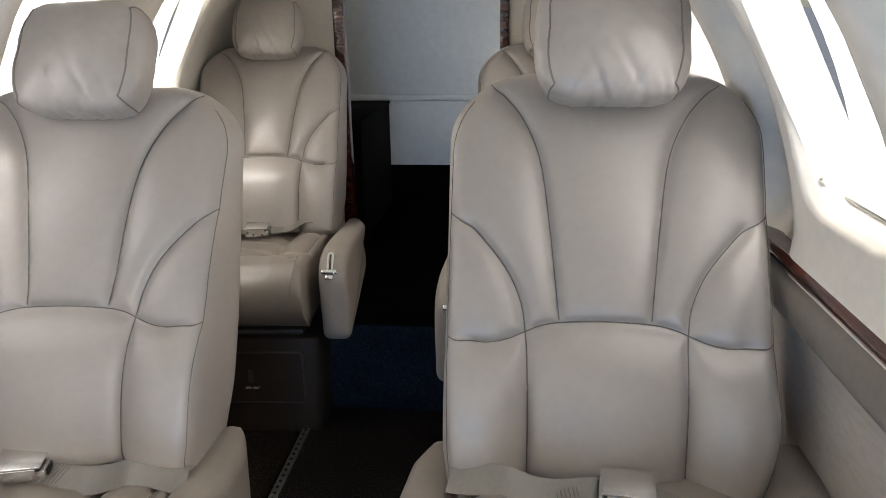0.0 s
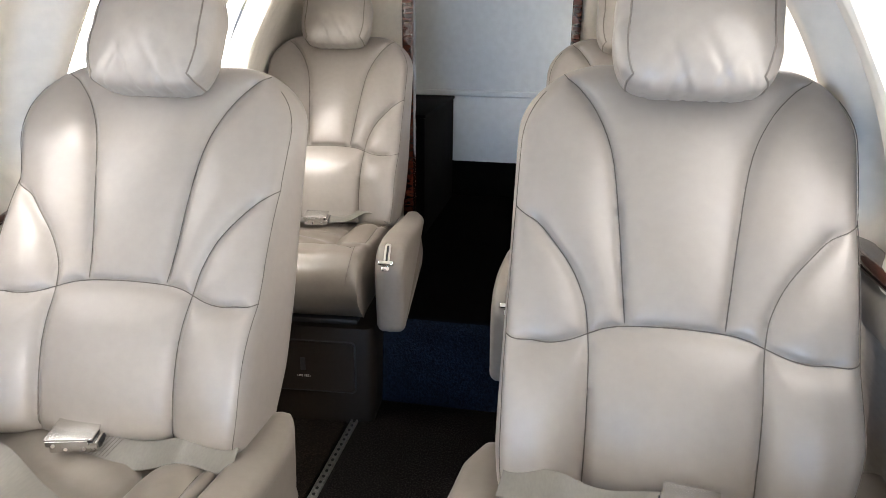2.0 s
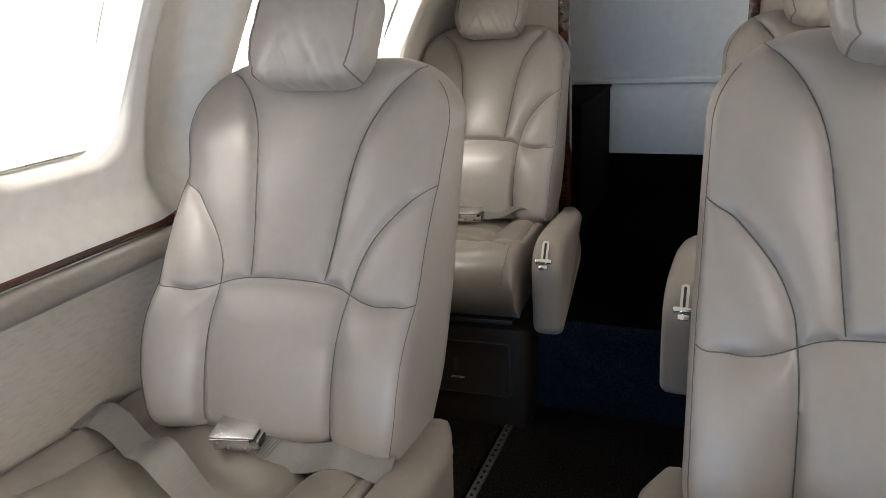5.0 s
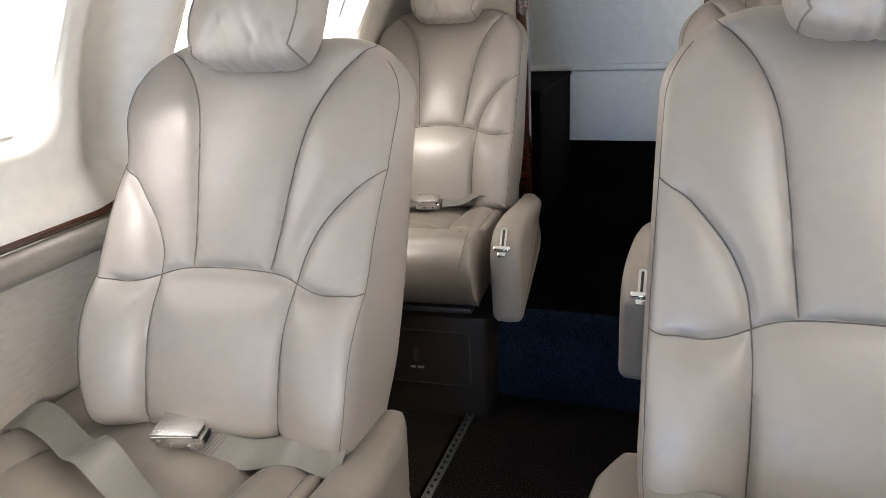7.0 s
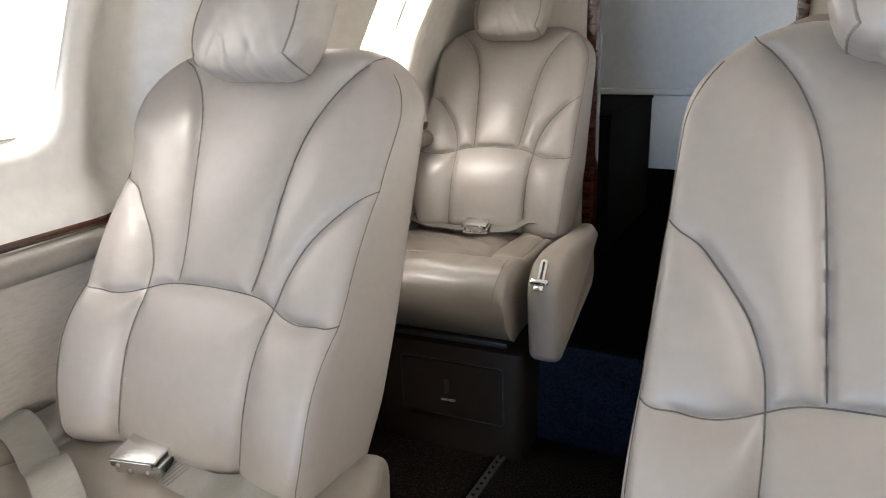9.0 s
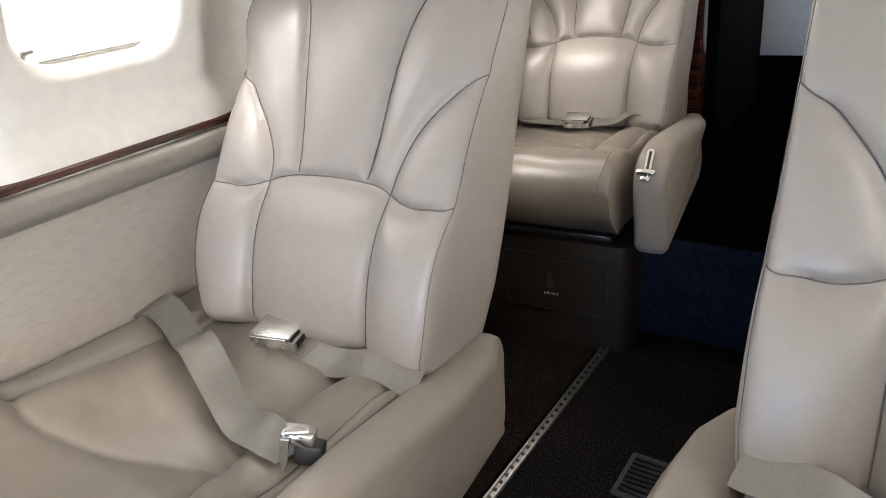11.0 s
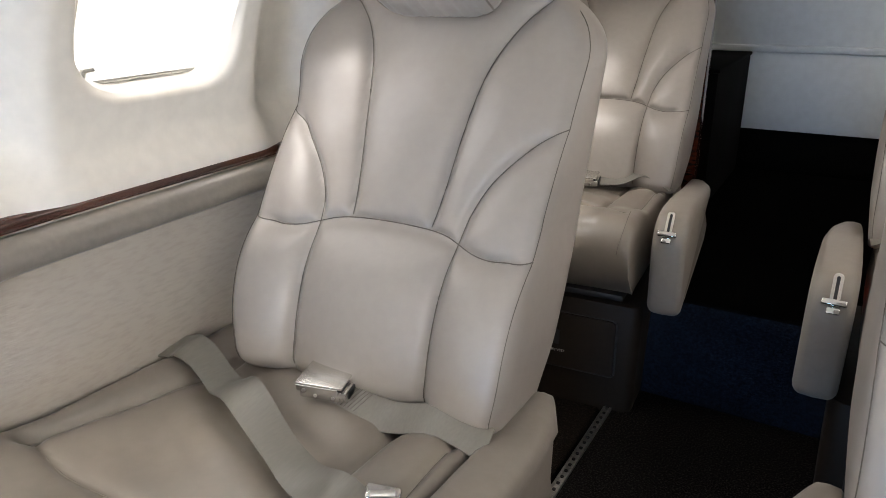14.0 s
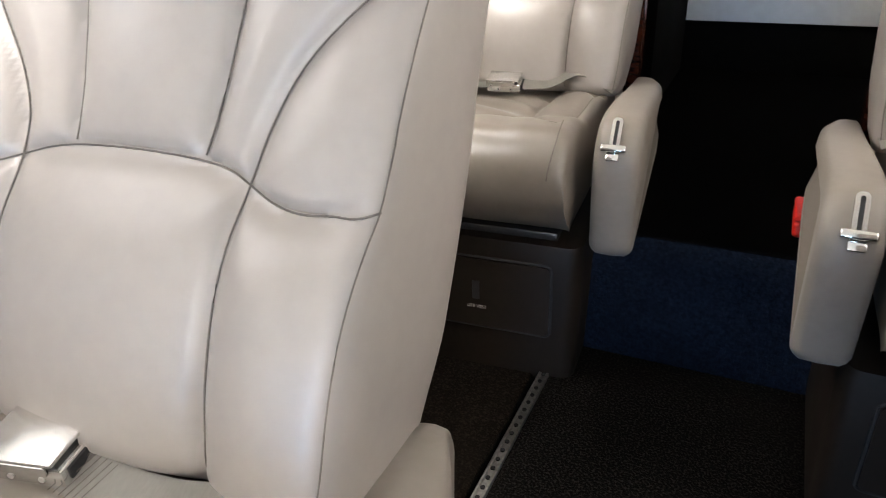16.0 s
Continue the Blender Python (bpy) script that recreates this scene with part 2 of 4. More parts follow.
# ------------------------------------------------------------------ floors
MID_Y0, RISER_Y, AFT_Z, LOW_Z = 1.29, 2.2, 0.30, -0.16

floor = tagged(linked("floor", new_box(-0.30, 0.32, MID_Y0, RISER_Y, LOW_Z - 0.02, 0.0, bevel=0.012, segments=3), CARPET, sharp=50),
               "dark brown-black looped aisle carpet", "floor", kind="structure")
for name, x0, x1 in (("floor_left", -0.79, -0.328), ("floor_right", 0.348, 0.82)):
    tagged(linked(name, new_box(x0, x1, MID_Y0 - 0.6, RISER_Y + 0.02, LOW_Z - 0.02, -0.002, bevel=0.006), CARPET_SIDE, sharp=50),
           "dark brown carpet under the seats", "floor", kind="structure")
tagged(linked("floor_front", new_box(-0.8, 0.83, -1.7, MID_Y0 + 0.02, LOW_Z - 0.06, LOW_Z, bevel=0.004), CARPET, sharp=50),
       "dark carpet of the lower front aisle", "floor", kind="structure")
tagged(linked("floor_aft", new_box(-0.8, 0.83, RISER_Y + 0.006, 4.0, 0.0, AFT_Z, bevel=0.02, segments=4), CARPET_AFT_SHADED, sharp=50),
       "carpet of the raised aft floor, near-black with the shade in its colour", "floor", kind="structure")
riser = bmesh.new()
prism(riser, [(RISER_Y - 0.006, -0.01), (RISER_Y - 0.012, 0.02), (RISER_Y - 0.010, AFT_Z - 0.05), (RISER_Y - 0.004, AFT_Z - 0.022), (RISER_Y + 0.012, AFT_Z - 0.006),
              (RISER_Y + 0.03, AFT_Z - 0.03), (RISER_Y + 0.03, -0.01)], 0, -0.30, 0.32)
tagged(linked("step_riser", riser, CARPET_BLUE, sharp=60), "navy blue carpeted step up to the aft floor", "step", kind="structure")
riser = bmesh.new()
prism(riser, [(MID_Y0 + 0.006, -0.02), (MID_Y0 - 0.006, -0.03), (MID_Y0 - 0.008, LOW_Z + 0.002), (MID_Y0 + 0.02, LOW_Z + 0.002), (MID_Y0 + 0.02, -0.02)], 0, -0.30, 0.32)
tagged(linked("step_riser", riser, CARPET_BLUE, sharp=60), "navy blue carpeted face of the lower step", "step", kind="structure")


def seat_rail(x):
    """A perforated seat track let into the floor."""
    rail = thing("seat_track", "perforated metal seat track let into the carpet", "seat track", "seat tracks")
    part("base_strip", new_box(x - 0.0115, x + 0.0115, MID_Y0 + 0.005, 2.06, -0.02, 0.0035, bevel=0.0015), TRACK, rail)
    for sgn in (-1, 1):
        part("lip", new_box(x + sgn * 0.0080 - 0.0030, x + sgn * 0.0080 + 0.0030, MID_Y0 + 0.004, 2.06, 0.0036, 0.0075, bevel=0.001), TRACK, rail)
    y, first = MID_Y0 + 0.02, None
    while y < 2.05:
        if first is None:
            bm = cylinder(bmesh.new(), (0, 0, 0), (0, 0, 1), 0.0046, 0.003, 12)
            first = part("hole", bm, BLACK, rail, "dark hole")
            first.location = (x, y, 0.0046)
        else:
            o = new("hole", first.data)
            o.parent, o.location = rail, (x, y, 0.0046)
        y += 0.0254
    return rail


seat_rail(-0.302)
seat_rail(0.334)

vent = thing("floor_vent", "black slatted rubber floor vent in the aisle carpet", "floor vent")
part("vent_frame", prism(bmesh.new(), rounded_rect(-0.084, 0.054, 1.541, 1.682, 0.008), 2, 0.001, 0.006), BLACK, vent)
for k in range(8):
    y = 1.5595 + k * 0.0147
    part("slat", new_box(-0.073, 0.043, y - 0.0042, y + 0.0042, 0.0062, 0.012, bevel=0.0018), GREEN_GREY, vent)

# ------------------------------------------------------------------ side walls
S_LOW, S_TOP = 0.045, 0.76


def flute(y, s, side):
    """How far the lining swells inwards round each window and falls back in the valleys between them."""
    valley = 0.042 * smoothstep(0.05, 0.13, s) * smoothstep(0.75, 0.68, s)
    d = min(abs(y - wy) for wy in WINDOWS[side]) / (BAY / 2)
    foot = (0.024 if side < 0 else 0.006) * smoothstep(0.13, 0.05, s)          # the lining runs out to meet the wood strip
    return valley - (0.020 + valley) * (1 - smoothstep(0.62, 0.92, d)) - foot


def around(y0, y1, s0, s1, r, n):
    """n points a side round a rectangle with corners of radius r, side by side from its lower first corner."""
    w, h, q = y1 - y0, s1 - s0, r * math.pi / 4
    out = []
    for k, length in enumerate((w, h, w, h)):
        run = length - 2 * r + 2 * q
        for i in range(n):
            d = run * i / n
            if r and d < q:
                a = math.pi / 4 - d / r
                p = (r - r * math.sin(a), r - r * math.cos(a))
            elif r and d > run - q:
                a = (d - run + q) / r
                p = (length - r + r * math.sin(a), r - r * math.cos(a))
            else:
                p = (r + d - q, 0.0)
            out.append(((y0 + p[0], s0 + p[1]), (y1 - p[1], s0 + p[0]), (y1 - p[0], s1 - p[1]), (y0 + p[1], s1 - p[0]))[k])
    return out


def wall_side(side, name):
    bm = bmesh.new()
    # window bays
    for wy in WINDOWS[side]:
        inner = around(wy - WIN_W / 2, wy + WIN_W / 2, WIN_S0, WIN_S1, WIN_R, 26)
        outer = around(wy - BAY / 2, wy + BAY / 2, S_LOW, S_TOP, 0.0, 26)
        rings = []
        for k in range(23):
            f = (k / 22) ** 1.15
            lip = 0.016 * math.exp(-((k / 22) / 0.045) ** 2)
            rings.append([bm.verts.new(shell(a[0] + (b[0] - a[0]) * f, a[1] + (b[1] - a[1]) * f, side, lip + flute(a[0] + (b[0] - a[0]) * f, a[1] + (b[1] - a[1]) * f, side)))
                          for a, b in zip(inner, outer)])
        n = len(inner)
        for a, b in zip(rings, rings[1:]):
            for i in range(n):
                bm.faces.new((a[i], a[(i + 1) % n], b[(i + 1) % n], b[i]))
    # plain lengths before and behind
    ends = [-1.7]
    for wy in WINDOWS[side]:
        ends += [wy - BAY / 2, wy + BAY / 2]
    ends.append(4.0)
    lengths = [(a, b) for a, b in zip(ends[::2], ends[1::2]) if b - a > 0.001]
    for y0, y1 in lengths:
        grid = [[bm.verts.new(shell(y0 + (y1 - y0) * i / 6, S_LOW + (S_TOP - S_LOW) * j / 16, side, flute(y0 + (y1 - y0) * i / 6, S_LOW + (S_TOP - S_LOW) * j / 16, side))) for j in range(17)] for i in range(7)]
        for i in range(6):
            for j in range(16):
                bm.faces.new((grid[i][j], grid[i + 1][j], grid[i + 1][j + 1], grid[i][j + 1]))
    bmesh.ops.remove_doubles(bm, verts=bm.verts, dist=0.0004)
    ob = tagged(linked(name, bm, SHELL, sharp=60), "cream moulded cabin side panel with window surrounds", "wall", kind="structure")
    return ob


def window(side, wy, number):
    w = thing("window_%d" % number, "bright rounded cabin window in a cream surround", "window", "cabin windows", "structure")
    bm = bmesh.new()
    n = None
    rings = []
    for grow, out in ((0.0, -0.005), (-0.004, 0.010), (-0.010, 0.035), (-0.014, 0.058), (0.0, 0.062)):
        o = rounded_rect(wy - WIN_W / 2 - grow, wy + WIN_W / 2 + grow, WIN_S0 - grow, WIN_S1 + grow, WIN_R + grow, 12)
        rings.append([bm.verts.new(shell(y, s, side, out)) for y, s in o])
    n = len(rings[0])
    for a, b in zip(rings, rings[1:]):
        for i in range(n):
            bm.faces.new((a[i], a[(i + 1) % n], b[(i + 1) % n], b[i]))
    part("window_frame", bm, REVEAL, w)
    bm = bmesh.new()
    grid = [[bm.verts.new(shell(wy - WIN_W / 2 + WIN_W * i / 8, WIN_S0 + (WIN_S1 - WIN_S0) * j / 10, side, 0.0595)) for j in range(11)] for i in range(9)]
    for i in range(8):
        for j in range(10):
            bm.faces.new((grid[i][j], grid[i + 1][j], grid[i + 1][j + 1], grid[i][j + 1]))
    p = part("pane", bm, PANE, w)
    p.visible_shadow = False
    # pull-down shade: its bar rests at the foot of the opening, with a small hooked catch
    bar = [shell(wy - 0.110 + 0.220 * i / 8, WIN_S0 + 0.010, side, 0.022) for i in range(9)]
    bm = bmesh.new()
    tube(bm, bar, 0.0035, 8)
    part("shade_bar", bm, STEEL, w)
    bm = bmesh.new()
    s0 = WIN_S0 + 0.014
    yc = wy - 0.118 if side < 0 else wy + 0.118
    tube(bm, [shell(yc, s0, side, 0.014), shell(yc, s0 + 0.012, side, 0.006), shell(yc, s0 + 0.022, side, 0.002)], 0.004, 8)
    tube(bm, [shell(yc - 0.004, s0 + 0.022, side, 0.002), shell(yc + 0.014 * (1 if side < 0 else -1), s0 + 0.023, side, 0.002)], 0.0035, 8)
    part("catch", bm, STEEL, w, "small metal shade catch")
    return w


number = 1
for side, name in ((-1, "wall_left"), (1, "wall_right")):
    wall_side(side, name)
    for wy in WINDOWS[side]:
        window(side, wy, number)
        number += 1

bm = bmesh.new()
rows = []
for i in range(9):
    y = -1.7 + 5.7 * i / 8
    row = []
    for j in range(33):
        a = (S_TOP - 0.004) / RADIUS + (math.pi - 2 * (S_TOP - 0.004) / RADIUS) * j / 32
        row.append(bm.verts.new((AXIS_X + (RADIUS + 0.003) * math.cos(a), y, AXIS_Z + (RADIUS + 0.003) * math.sin(a))))
    rows.append(row)
for a, b in zip(rows, rows[1:]):
    for j in range(32):
        bm.faces.new((a[j], a[j + 1], b[j + 1], b[j]))
tagged(linked("ceiling", bm, HEADLINER), "cream curved cabin headliner", "ceiling", kind="structure")


def ledge(side):
    """The ledge under the windows: a gloss wood strip over a padded roll, and the fabric panel under it. All of it bends down at its forward end."""
    y1 = 2.88
    rise, fore = (0.0, 0.0) if side < 0 else (0.030, 0.028)     # on the right the strip lies higher and stands further in
    x = lambda d: LEDGE_X + side * (LEDGE_R - d)
    path = [(y1, 0.796), (2.2, 0.796), (1.6, 0.796), (1.1, 0.796), (0.88, 0.796), (0.815, 0.795), (0.792, 0.791), (0.772, 0.782), (0.755, 0.769), (0.73, 0.747), (0.69, 0.71), (0.63, 0.652), (0.53, 0.555)]

    def sweep(cross):
        bm = bmesh.new()
        rings = []
        for i, (py, pz) in enumerate(path):
            a, b = path[max(0, i - 1)], path[min(len(path) - 1, i + 1)]
            dy, dz = b[0] - a[0], b[1] - a[1]
            ln = math.hypot(dy, dz)
            ny, nz = dz / ln, -dy / ln
            rings.append([bm.verts.new((x(d), py + ny * h, pz + nz * h)) for d, h in cross])
        n = len(cross)
        for a, b in zip(rings, rings[1:]):
            for k in range(n):
                bm.faces.new((a[k], a[(k + 1) % n], b[(k + 1) % n], b[k]))
        bm.faces.new(rings[0])
        bm.faces.new(rings[-1])
        return bm

    strip = [(-0.004, 0.031), (0.017, 0.0305), (0.0195, 0.034), (0.0185, 0.041), (0.0155, 0.047), (0.009, 0.050), (-0.004, 0.051)]
    tagged(linked("wood_trim", sweep([(d + fore * (d > 0), h + rise) for d, h in strip]), WALNUT, sharp=50),
           "glossy dark red-brown wood strip under the windows", "trim", kind="structure")
    tagged(linked("trim", sweep([(0.0, 0.0275 + rise), (0.0215 + fore, 0.0275 + rise), (0.0215 + fore, 0.0302 + rise), (0.0, 0.0302 + rise)]), CHROME, smooth=False),
           "thin bright metal line under the wood strip", "trim", kind="structure")
    cross = [(-0.012, 0.027 + rise)] + [(p.x, p.y) for p in spline([(0.018 + fore * 0.4, 0.0265 + rise, 0), (0.036 + fore * 0.3, 0.019 + rise * 0.9, 0), (0.047 + fore * 0.15, 0.009 + rise * 0.6, 0), (0.052, -0.003, 0), (0.048, -0.015, 0), (0.034, -0.023, 0), (0.014, -0.025, 0)], 19)] + [(-0.012, -0.025)]
    tagged(linked("ledge_pad", sweep(cross), LEDGE, sharp=70), "grey-brown padded leather roll along the side wall", "padded ledge", kind="structure")
    bm = bmesh.new()
    prism(bm, [(0.53, -0.002), (0.53, 0.53), (0.63, 0.628), (0.73, 0.724), (0.79, 0.771), (0.83, 0.776), (y1, 0.776), (y1, -0.002)], 0, x(0.0), x(0.008))
    tagged(linked("side_panel", bm, FABRIC, smooth=False), "beige streaked fabric panel below the padded ledge", "wall panel", kind="structure")
    bm = bmesh.new()
    prism(bm, [(-1.7, LOW_Z), (-1.7, 0.862), (0.805, 0.862), (0.77, 0.80), (0.73, 0.765), (0.528, 0.57), (0.528, LOW_Z)], 0, x(-0.002), x(0.006))
    tagged(linked("side_panel", bm, SHELL, smooth=False), "cream lower side panel of the front cabin", "wall panel", kind="structure")
    bm = bmesh.new()
    prism_xz(bm, [(x(-0.02), 0.86), (x(-0.004), 0.86), (x(-0.004), LOW_Z), (x(-0.02), LOW_Z)], 0.5, 4.0)
    tagged(linked("wall_lower", bm, DIM_BROWN, smooth=False), "plain lining behind the side panels", "wall", kind="structure")


def prism_xz(bm, outline, y0, y1):
    lo, hi = [bm.verts.new((px, y0, pz)) for px, pz in outline], [bm.verts.new((px, y1, pz)) for px, pz in outline]
    n = len(outline)
    bm.faces.new(lo)
    bm.faces.new(hi)
    for i in range(n):
        bm.faces.new((lo[i], lo[(i + 1) % n], hi[(i + 1) % n], hi[i]))
    return bm


ledge(-1)
ledge(1)

# ------------------------------------------------------------------ aft bulkhead, doorway and what lies behind it
BULK_Y = 2.9


def bulkhead(x0, x1, name):
    """One half of the partition, cut to the round of the shell."""
    outline = [(x0, -0.1), (x1, -0.1)]
    xs = [x1 + (x0 - x1) * k / 14 for k in range(15)]
    for px in xs:
        h = max(0.0, RADIUS ** 2 - (px - AXIS_X) ** 2)
        outline.append((px, AXIS_Z + math.sqrt(h) + 0.002))
    bm = bmesh.new()
    prism_xz(bm, outline, BULK_Y, BULK_Y + 0.03)
    return tagged(linked(name, bm, CREAMWALL, sharp=30), "cream partition beside the aft doorway", "wall", kind="structure")


bulkhead(-0.774, -0.325, "wall_aft_left")
bulkhead(0.282, 0.804, "wall_aft_right")
for x0, x1 in ((-0.345, -0.303), (0.276, 0.31)):
    bm = new_box(x0, x1, BULK_Y - 0.012, BULK_Y + 0.045, AFT_Z - 0.01, 1.46, bevel=0.006, segments=3)
    tagged(linked("door_post", bm, WALNUT, sharp=40), "glossy dark wood door post of the aft doorway", "door post", kind="structure")
tagged(linked("door_lintel", new_box(-0.345, 0.31, BULK_Y - 0.010, BULK_Y + 0.043, 1.44, 1.50, bevel=0.006), WALNUT, sharp=40),
       "glossy dark wood head of the aft doorway", "lintel", kind="structure")

# grey panel at the very end, with a moulding across it
panel = thing("wall_aft_end", "pale grey-blue laminate end panel with a moulding", "wall panel", kind="structure")
part("upper_panel", new_box(-0.78, 0.8, 3.76, 3.79, 0.842, 1.56, bevel=0.003), GREYDOOR, panel)
part("lower_panel", new_box(-0.78, 0.8, 3.757, 3.79, 0.484, 0.812, bevel=0.003), GREYDOOR, panel)
part("moulding", new_box(-0.781, 0.801, 3.748, 3.79, 0.8125, 0.8415, bevel=0.006, segments=3), GREYDOOR, panel)
# added black panel for the darkness under the grey one
part("kick_panel", new_box(-0.78, 0.8, 3.77, 3.80, AFT_Z - 0.02, 0.4835, bevel=0.003), SHADED_CAB, panel, "near-black panel standing for the shade below the end panel")
cab = thing("side_cabinet", "dark laminate cabinet, made near-black for the shade of the aft compartment", "cabinet")
part("body", new_box(-0.77, -0.292, 3.05, 3.745, AFT_Z - 0.002, 0.80, bevel=0.004), SHADED_CAB, cab)
part("top", new_box(-0.772, -0.286, 3.04, 3.746, 0.801, 0.815, bevel=0.004), SHADED_CAB, cab)
tagged(linked("wall_aft_left_lining", new_box(-0.66, -0.60, BULK_Y + 0.046, 3.745, 0.816, 1.5, bevel=0.004), DIM_BROWN), "brown lining of the aft compartment, darkened for its shade", "wall", kind="structure")

# forward end, unseen: bulkhead assumed round the lamp's opening, dark to cut bounced light
for name, x0, x1, z0, z1 in (("wall_front_left", -0.80, -0.22, LOW_Z, 1.55), ("wall_front_right", 0.38, 0.83, LOW_Z, 1.55), ("wall_front_top", -0.22, 0.38, 0.62, 1.55)):
    tagged(linked(name, new_box(x0, x1, -1.6, -1.56, z0, z1), DIM_BROWN, smooth=False), "unseen forward bulkhead, dark brown to cut bounced light, round the lamp's opening", "wall", kind="structure")

# outside: the apron, far below the windows
bm = bmesh.new()
bmesh.ops.create_grid(bm, x_segments=2, y_segments=2, size=600, matrix=Matrix.Translation((0, 0, -1.35)))
tagged(linked("ground", bm, APRON, smooth=False), "pale concrete airfield apron outside the aircraft", "ground", kind="structure")

# ------------------------------------------------------------------ seats
# Seat frame: u across (inboard side = +), y towards the seat's back, z up; 0 lies under the crossing seam of the backrest.
FRONT = [(0.30, -0.118), (0.54, -0.104), (0.62, -0.090), (0.68, -0.070), (0.72, -0.047), (0.757, -0.012), (0.80, 0.014), (0.90, 0.072), (0.98, 0.122), (1.06, 0.174), (1.15, 0.232), (1.30, 0.33)]
WIDTH = [(0.46, 0.17), (0.50, 0.196), (0.54, 0.220), (0.58, 0.234), (0.62, 0.242), (0.66, 0.247), (0.75, 0.253), (0.92, 0.254), (1.03, 0.254)]
TOP_Z, CORNER, BACK_LOW = 1.136, 0.118, 0.522
SEAMS = {
    "centre": [(0.191, 1.120), (0.164, 1.100), (0.132, 1.062), (0.105, 1.002), (0.089, 0.905), (0.080, 0.83), (0.073, 0.774)],
    "wing": [(0.2515, 0.928), (0.236, 0.920), (0.206, 0.899), (0.160, 0.849), (0.135, 0.80), (0.127, 0.759)],
    "side_lumbar": [(0.2505, 0.757), (0.222, 0.752), (0.187, 0.749), (0.155, 0.752), (0.127, 0.759)],
    "lower": [(0.127, 0.759), (0.124, 0.72), (0.122, 0.62), (0.122, 0.538)],
}
MID_LUMBAR = [(-0.127, 0.759), (-0.10, 0.766), (-0.06, 0.771), (0.0, 0.773), (0.06, 0.771), (0.10, 0.766), (0.127, 0.759)]


SET = {"wrap_high": 0.02, "wrap_low": 0.018, "full": 0.0, "low": 0.0}     # how the padding of the seat in hand has settled


def seam_curves():
    out = []
    for pts in SEAMS.values():
        for sgn in (-1, 1):
            out.append([(p.x, p.y) for p in spline([(sgn * u, z, 0) for u, z in pts], 24)])
    out.append([(p.x, p.y) for p in spline([(u, z, 0) for u, z in MID_LUMBAR], 30)])
    return out


_Z = np.arange(0.30, 1.32, 0.002)
_K = np.exp(-(np.arange(-30, 31) * 0.002 / 0.020) ** 2)
_K /= _K.sum()


def eased(table):
    """A table made into a soft curve."""
    raw = np.interp(_Z, [a for a, _ in table], [b for _, b in table])
    head, tail = raw[1] - raw[0], raw[-1] - raw[-2]
    padded = np.concatenate((raw[0] + head * np.arange(-30, 0), raw, raw[-1] + tail * np.arange(1, 31)))
    return np.convolve(padded, _K, "valid")


FRONT_Y, WIDTH_Y = eased(FRONT), eased(WIDTH)
CURVES = seam_curves()
SEGMENTS = np.array([(*a, *b) for c in CURVES for a, b in zip(c, c[1:])])


def seam_distance(u, z):
    ax, az, bx, bz = SEGMENTS.T
    dx, dz = bx - ax, bz - az
    t = np.clip(((u - ax) * dx + (z - az) * dz) / (dx * dx + dz * dz + 1e-12), 0, 1)
    return float(np.sqrt(np.min((ax + t * dx - u) ** 2 + (az + t * dz - z) ** 2)))


def half_width(z, sgn=-1):
    """Half the backrest's width; by the armrest (sgn 1) its lower corner stays square, by the wall it is rounded off."""
    if sgn > 0 and z < 0.80:
        return 0.2540 - 0.012 * smoothstep(0.62, 0.48, z)
    corner, run = (CORNER, 0.135) if sgn > 0 else (0.102, 0.115)
    if z > TOP_Z - corner:
        f = min(1.0, (z - TOP_Z + corner) / corner)
        return 0.254 - run * (1 - math.sqrt(max(0.0, 1 - f * f)))
    return float(np.interp(z, _Z, WIDTH_Y)) + SET["low"] * smoothstep(0.74, 0.64, z)


def back_front(u, z):
    """The y of the backrest's front face."""
    y = float(np.interp(z, _Z, FRONT_Y))
    a = abs(u)
    high = smoothstep(0.80, 1.0, z)
    wrap = SET["wrap_high"] if u > 0 else SET["wrap_high"] * (1 - 0.75 * smoothstep(0.92, 1.03, z))
    y += (wrap * high + SET["wrap_low"] * (1 - high)) * (a / 0.254) ** 2 - SET["full"] * smoothstep(0.78, 1.0, z)
    # bolsters stand forward at both sides, most at the lumbar
    low = 1 - smoothstep(0.78, 1.05, z)
    y -= (0.012 + 0.018 * low) * smoothstep(0.08, 0.21, a)
    d = seam_distance(u, z)
    fade = 0.25 + 0.75 * smoothstep(0.006, 0.05, half_width(z, u) - a)      # the sides stay smooth
    y += (0.006 * math.exp(-(d / 0.008) ** 2) + 0.020 * math.exp(-d / 0.024)) * fade
    return y


def back_rear(z):
    return 0.062 + (z - 0.44) * 0.33


def crown(u):
    """The height of the backrest's top outline."""
    corner, run = (CORNER, 0.135) if u > 0 else (0.102, 0.115)
    a = abs(u) - (0.254 - run)
    if a <= 0:
        return TOP_Z
    return TOP_Z - corner + corner * math.sqrt(max(0.0, 1 - min(1.0, a / run) ** 2))


def round_off(u, z, w):
    """How far the front face falls back where it rolls over the side, top and bottom edges."""
    def arc(e, r):
        e = min(1.0, max(0.0, e / r))
        return r * (1 - math.sqrt(max(0.0, 1 - e * e)))
    return max(arc(abs(u) - (w - 0.024), 0.024), arc(0.034 - (crown(u) - z), 0.034)) + arc(BACK_LOW + 0.035 - z, 0.035)


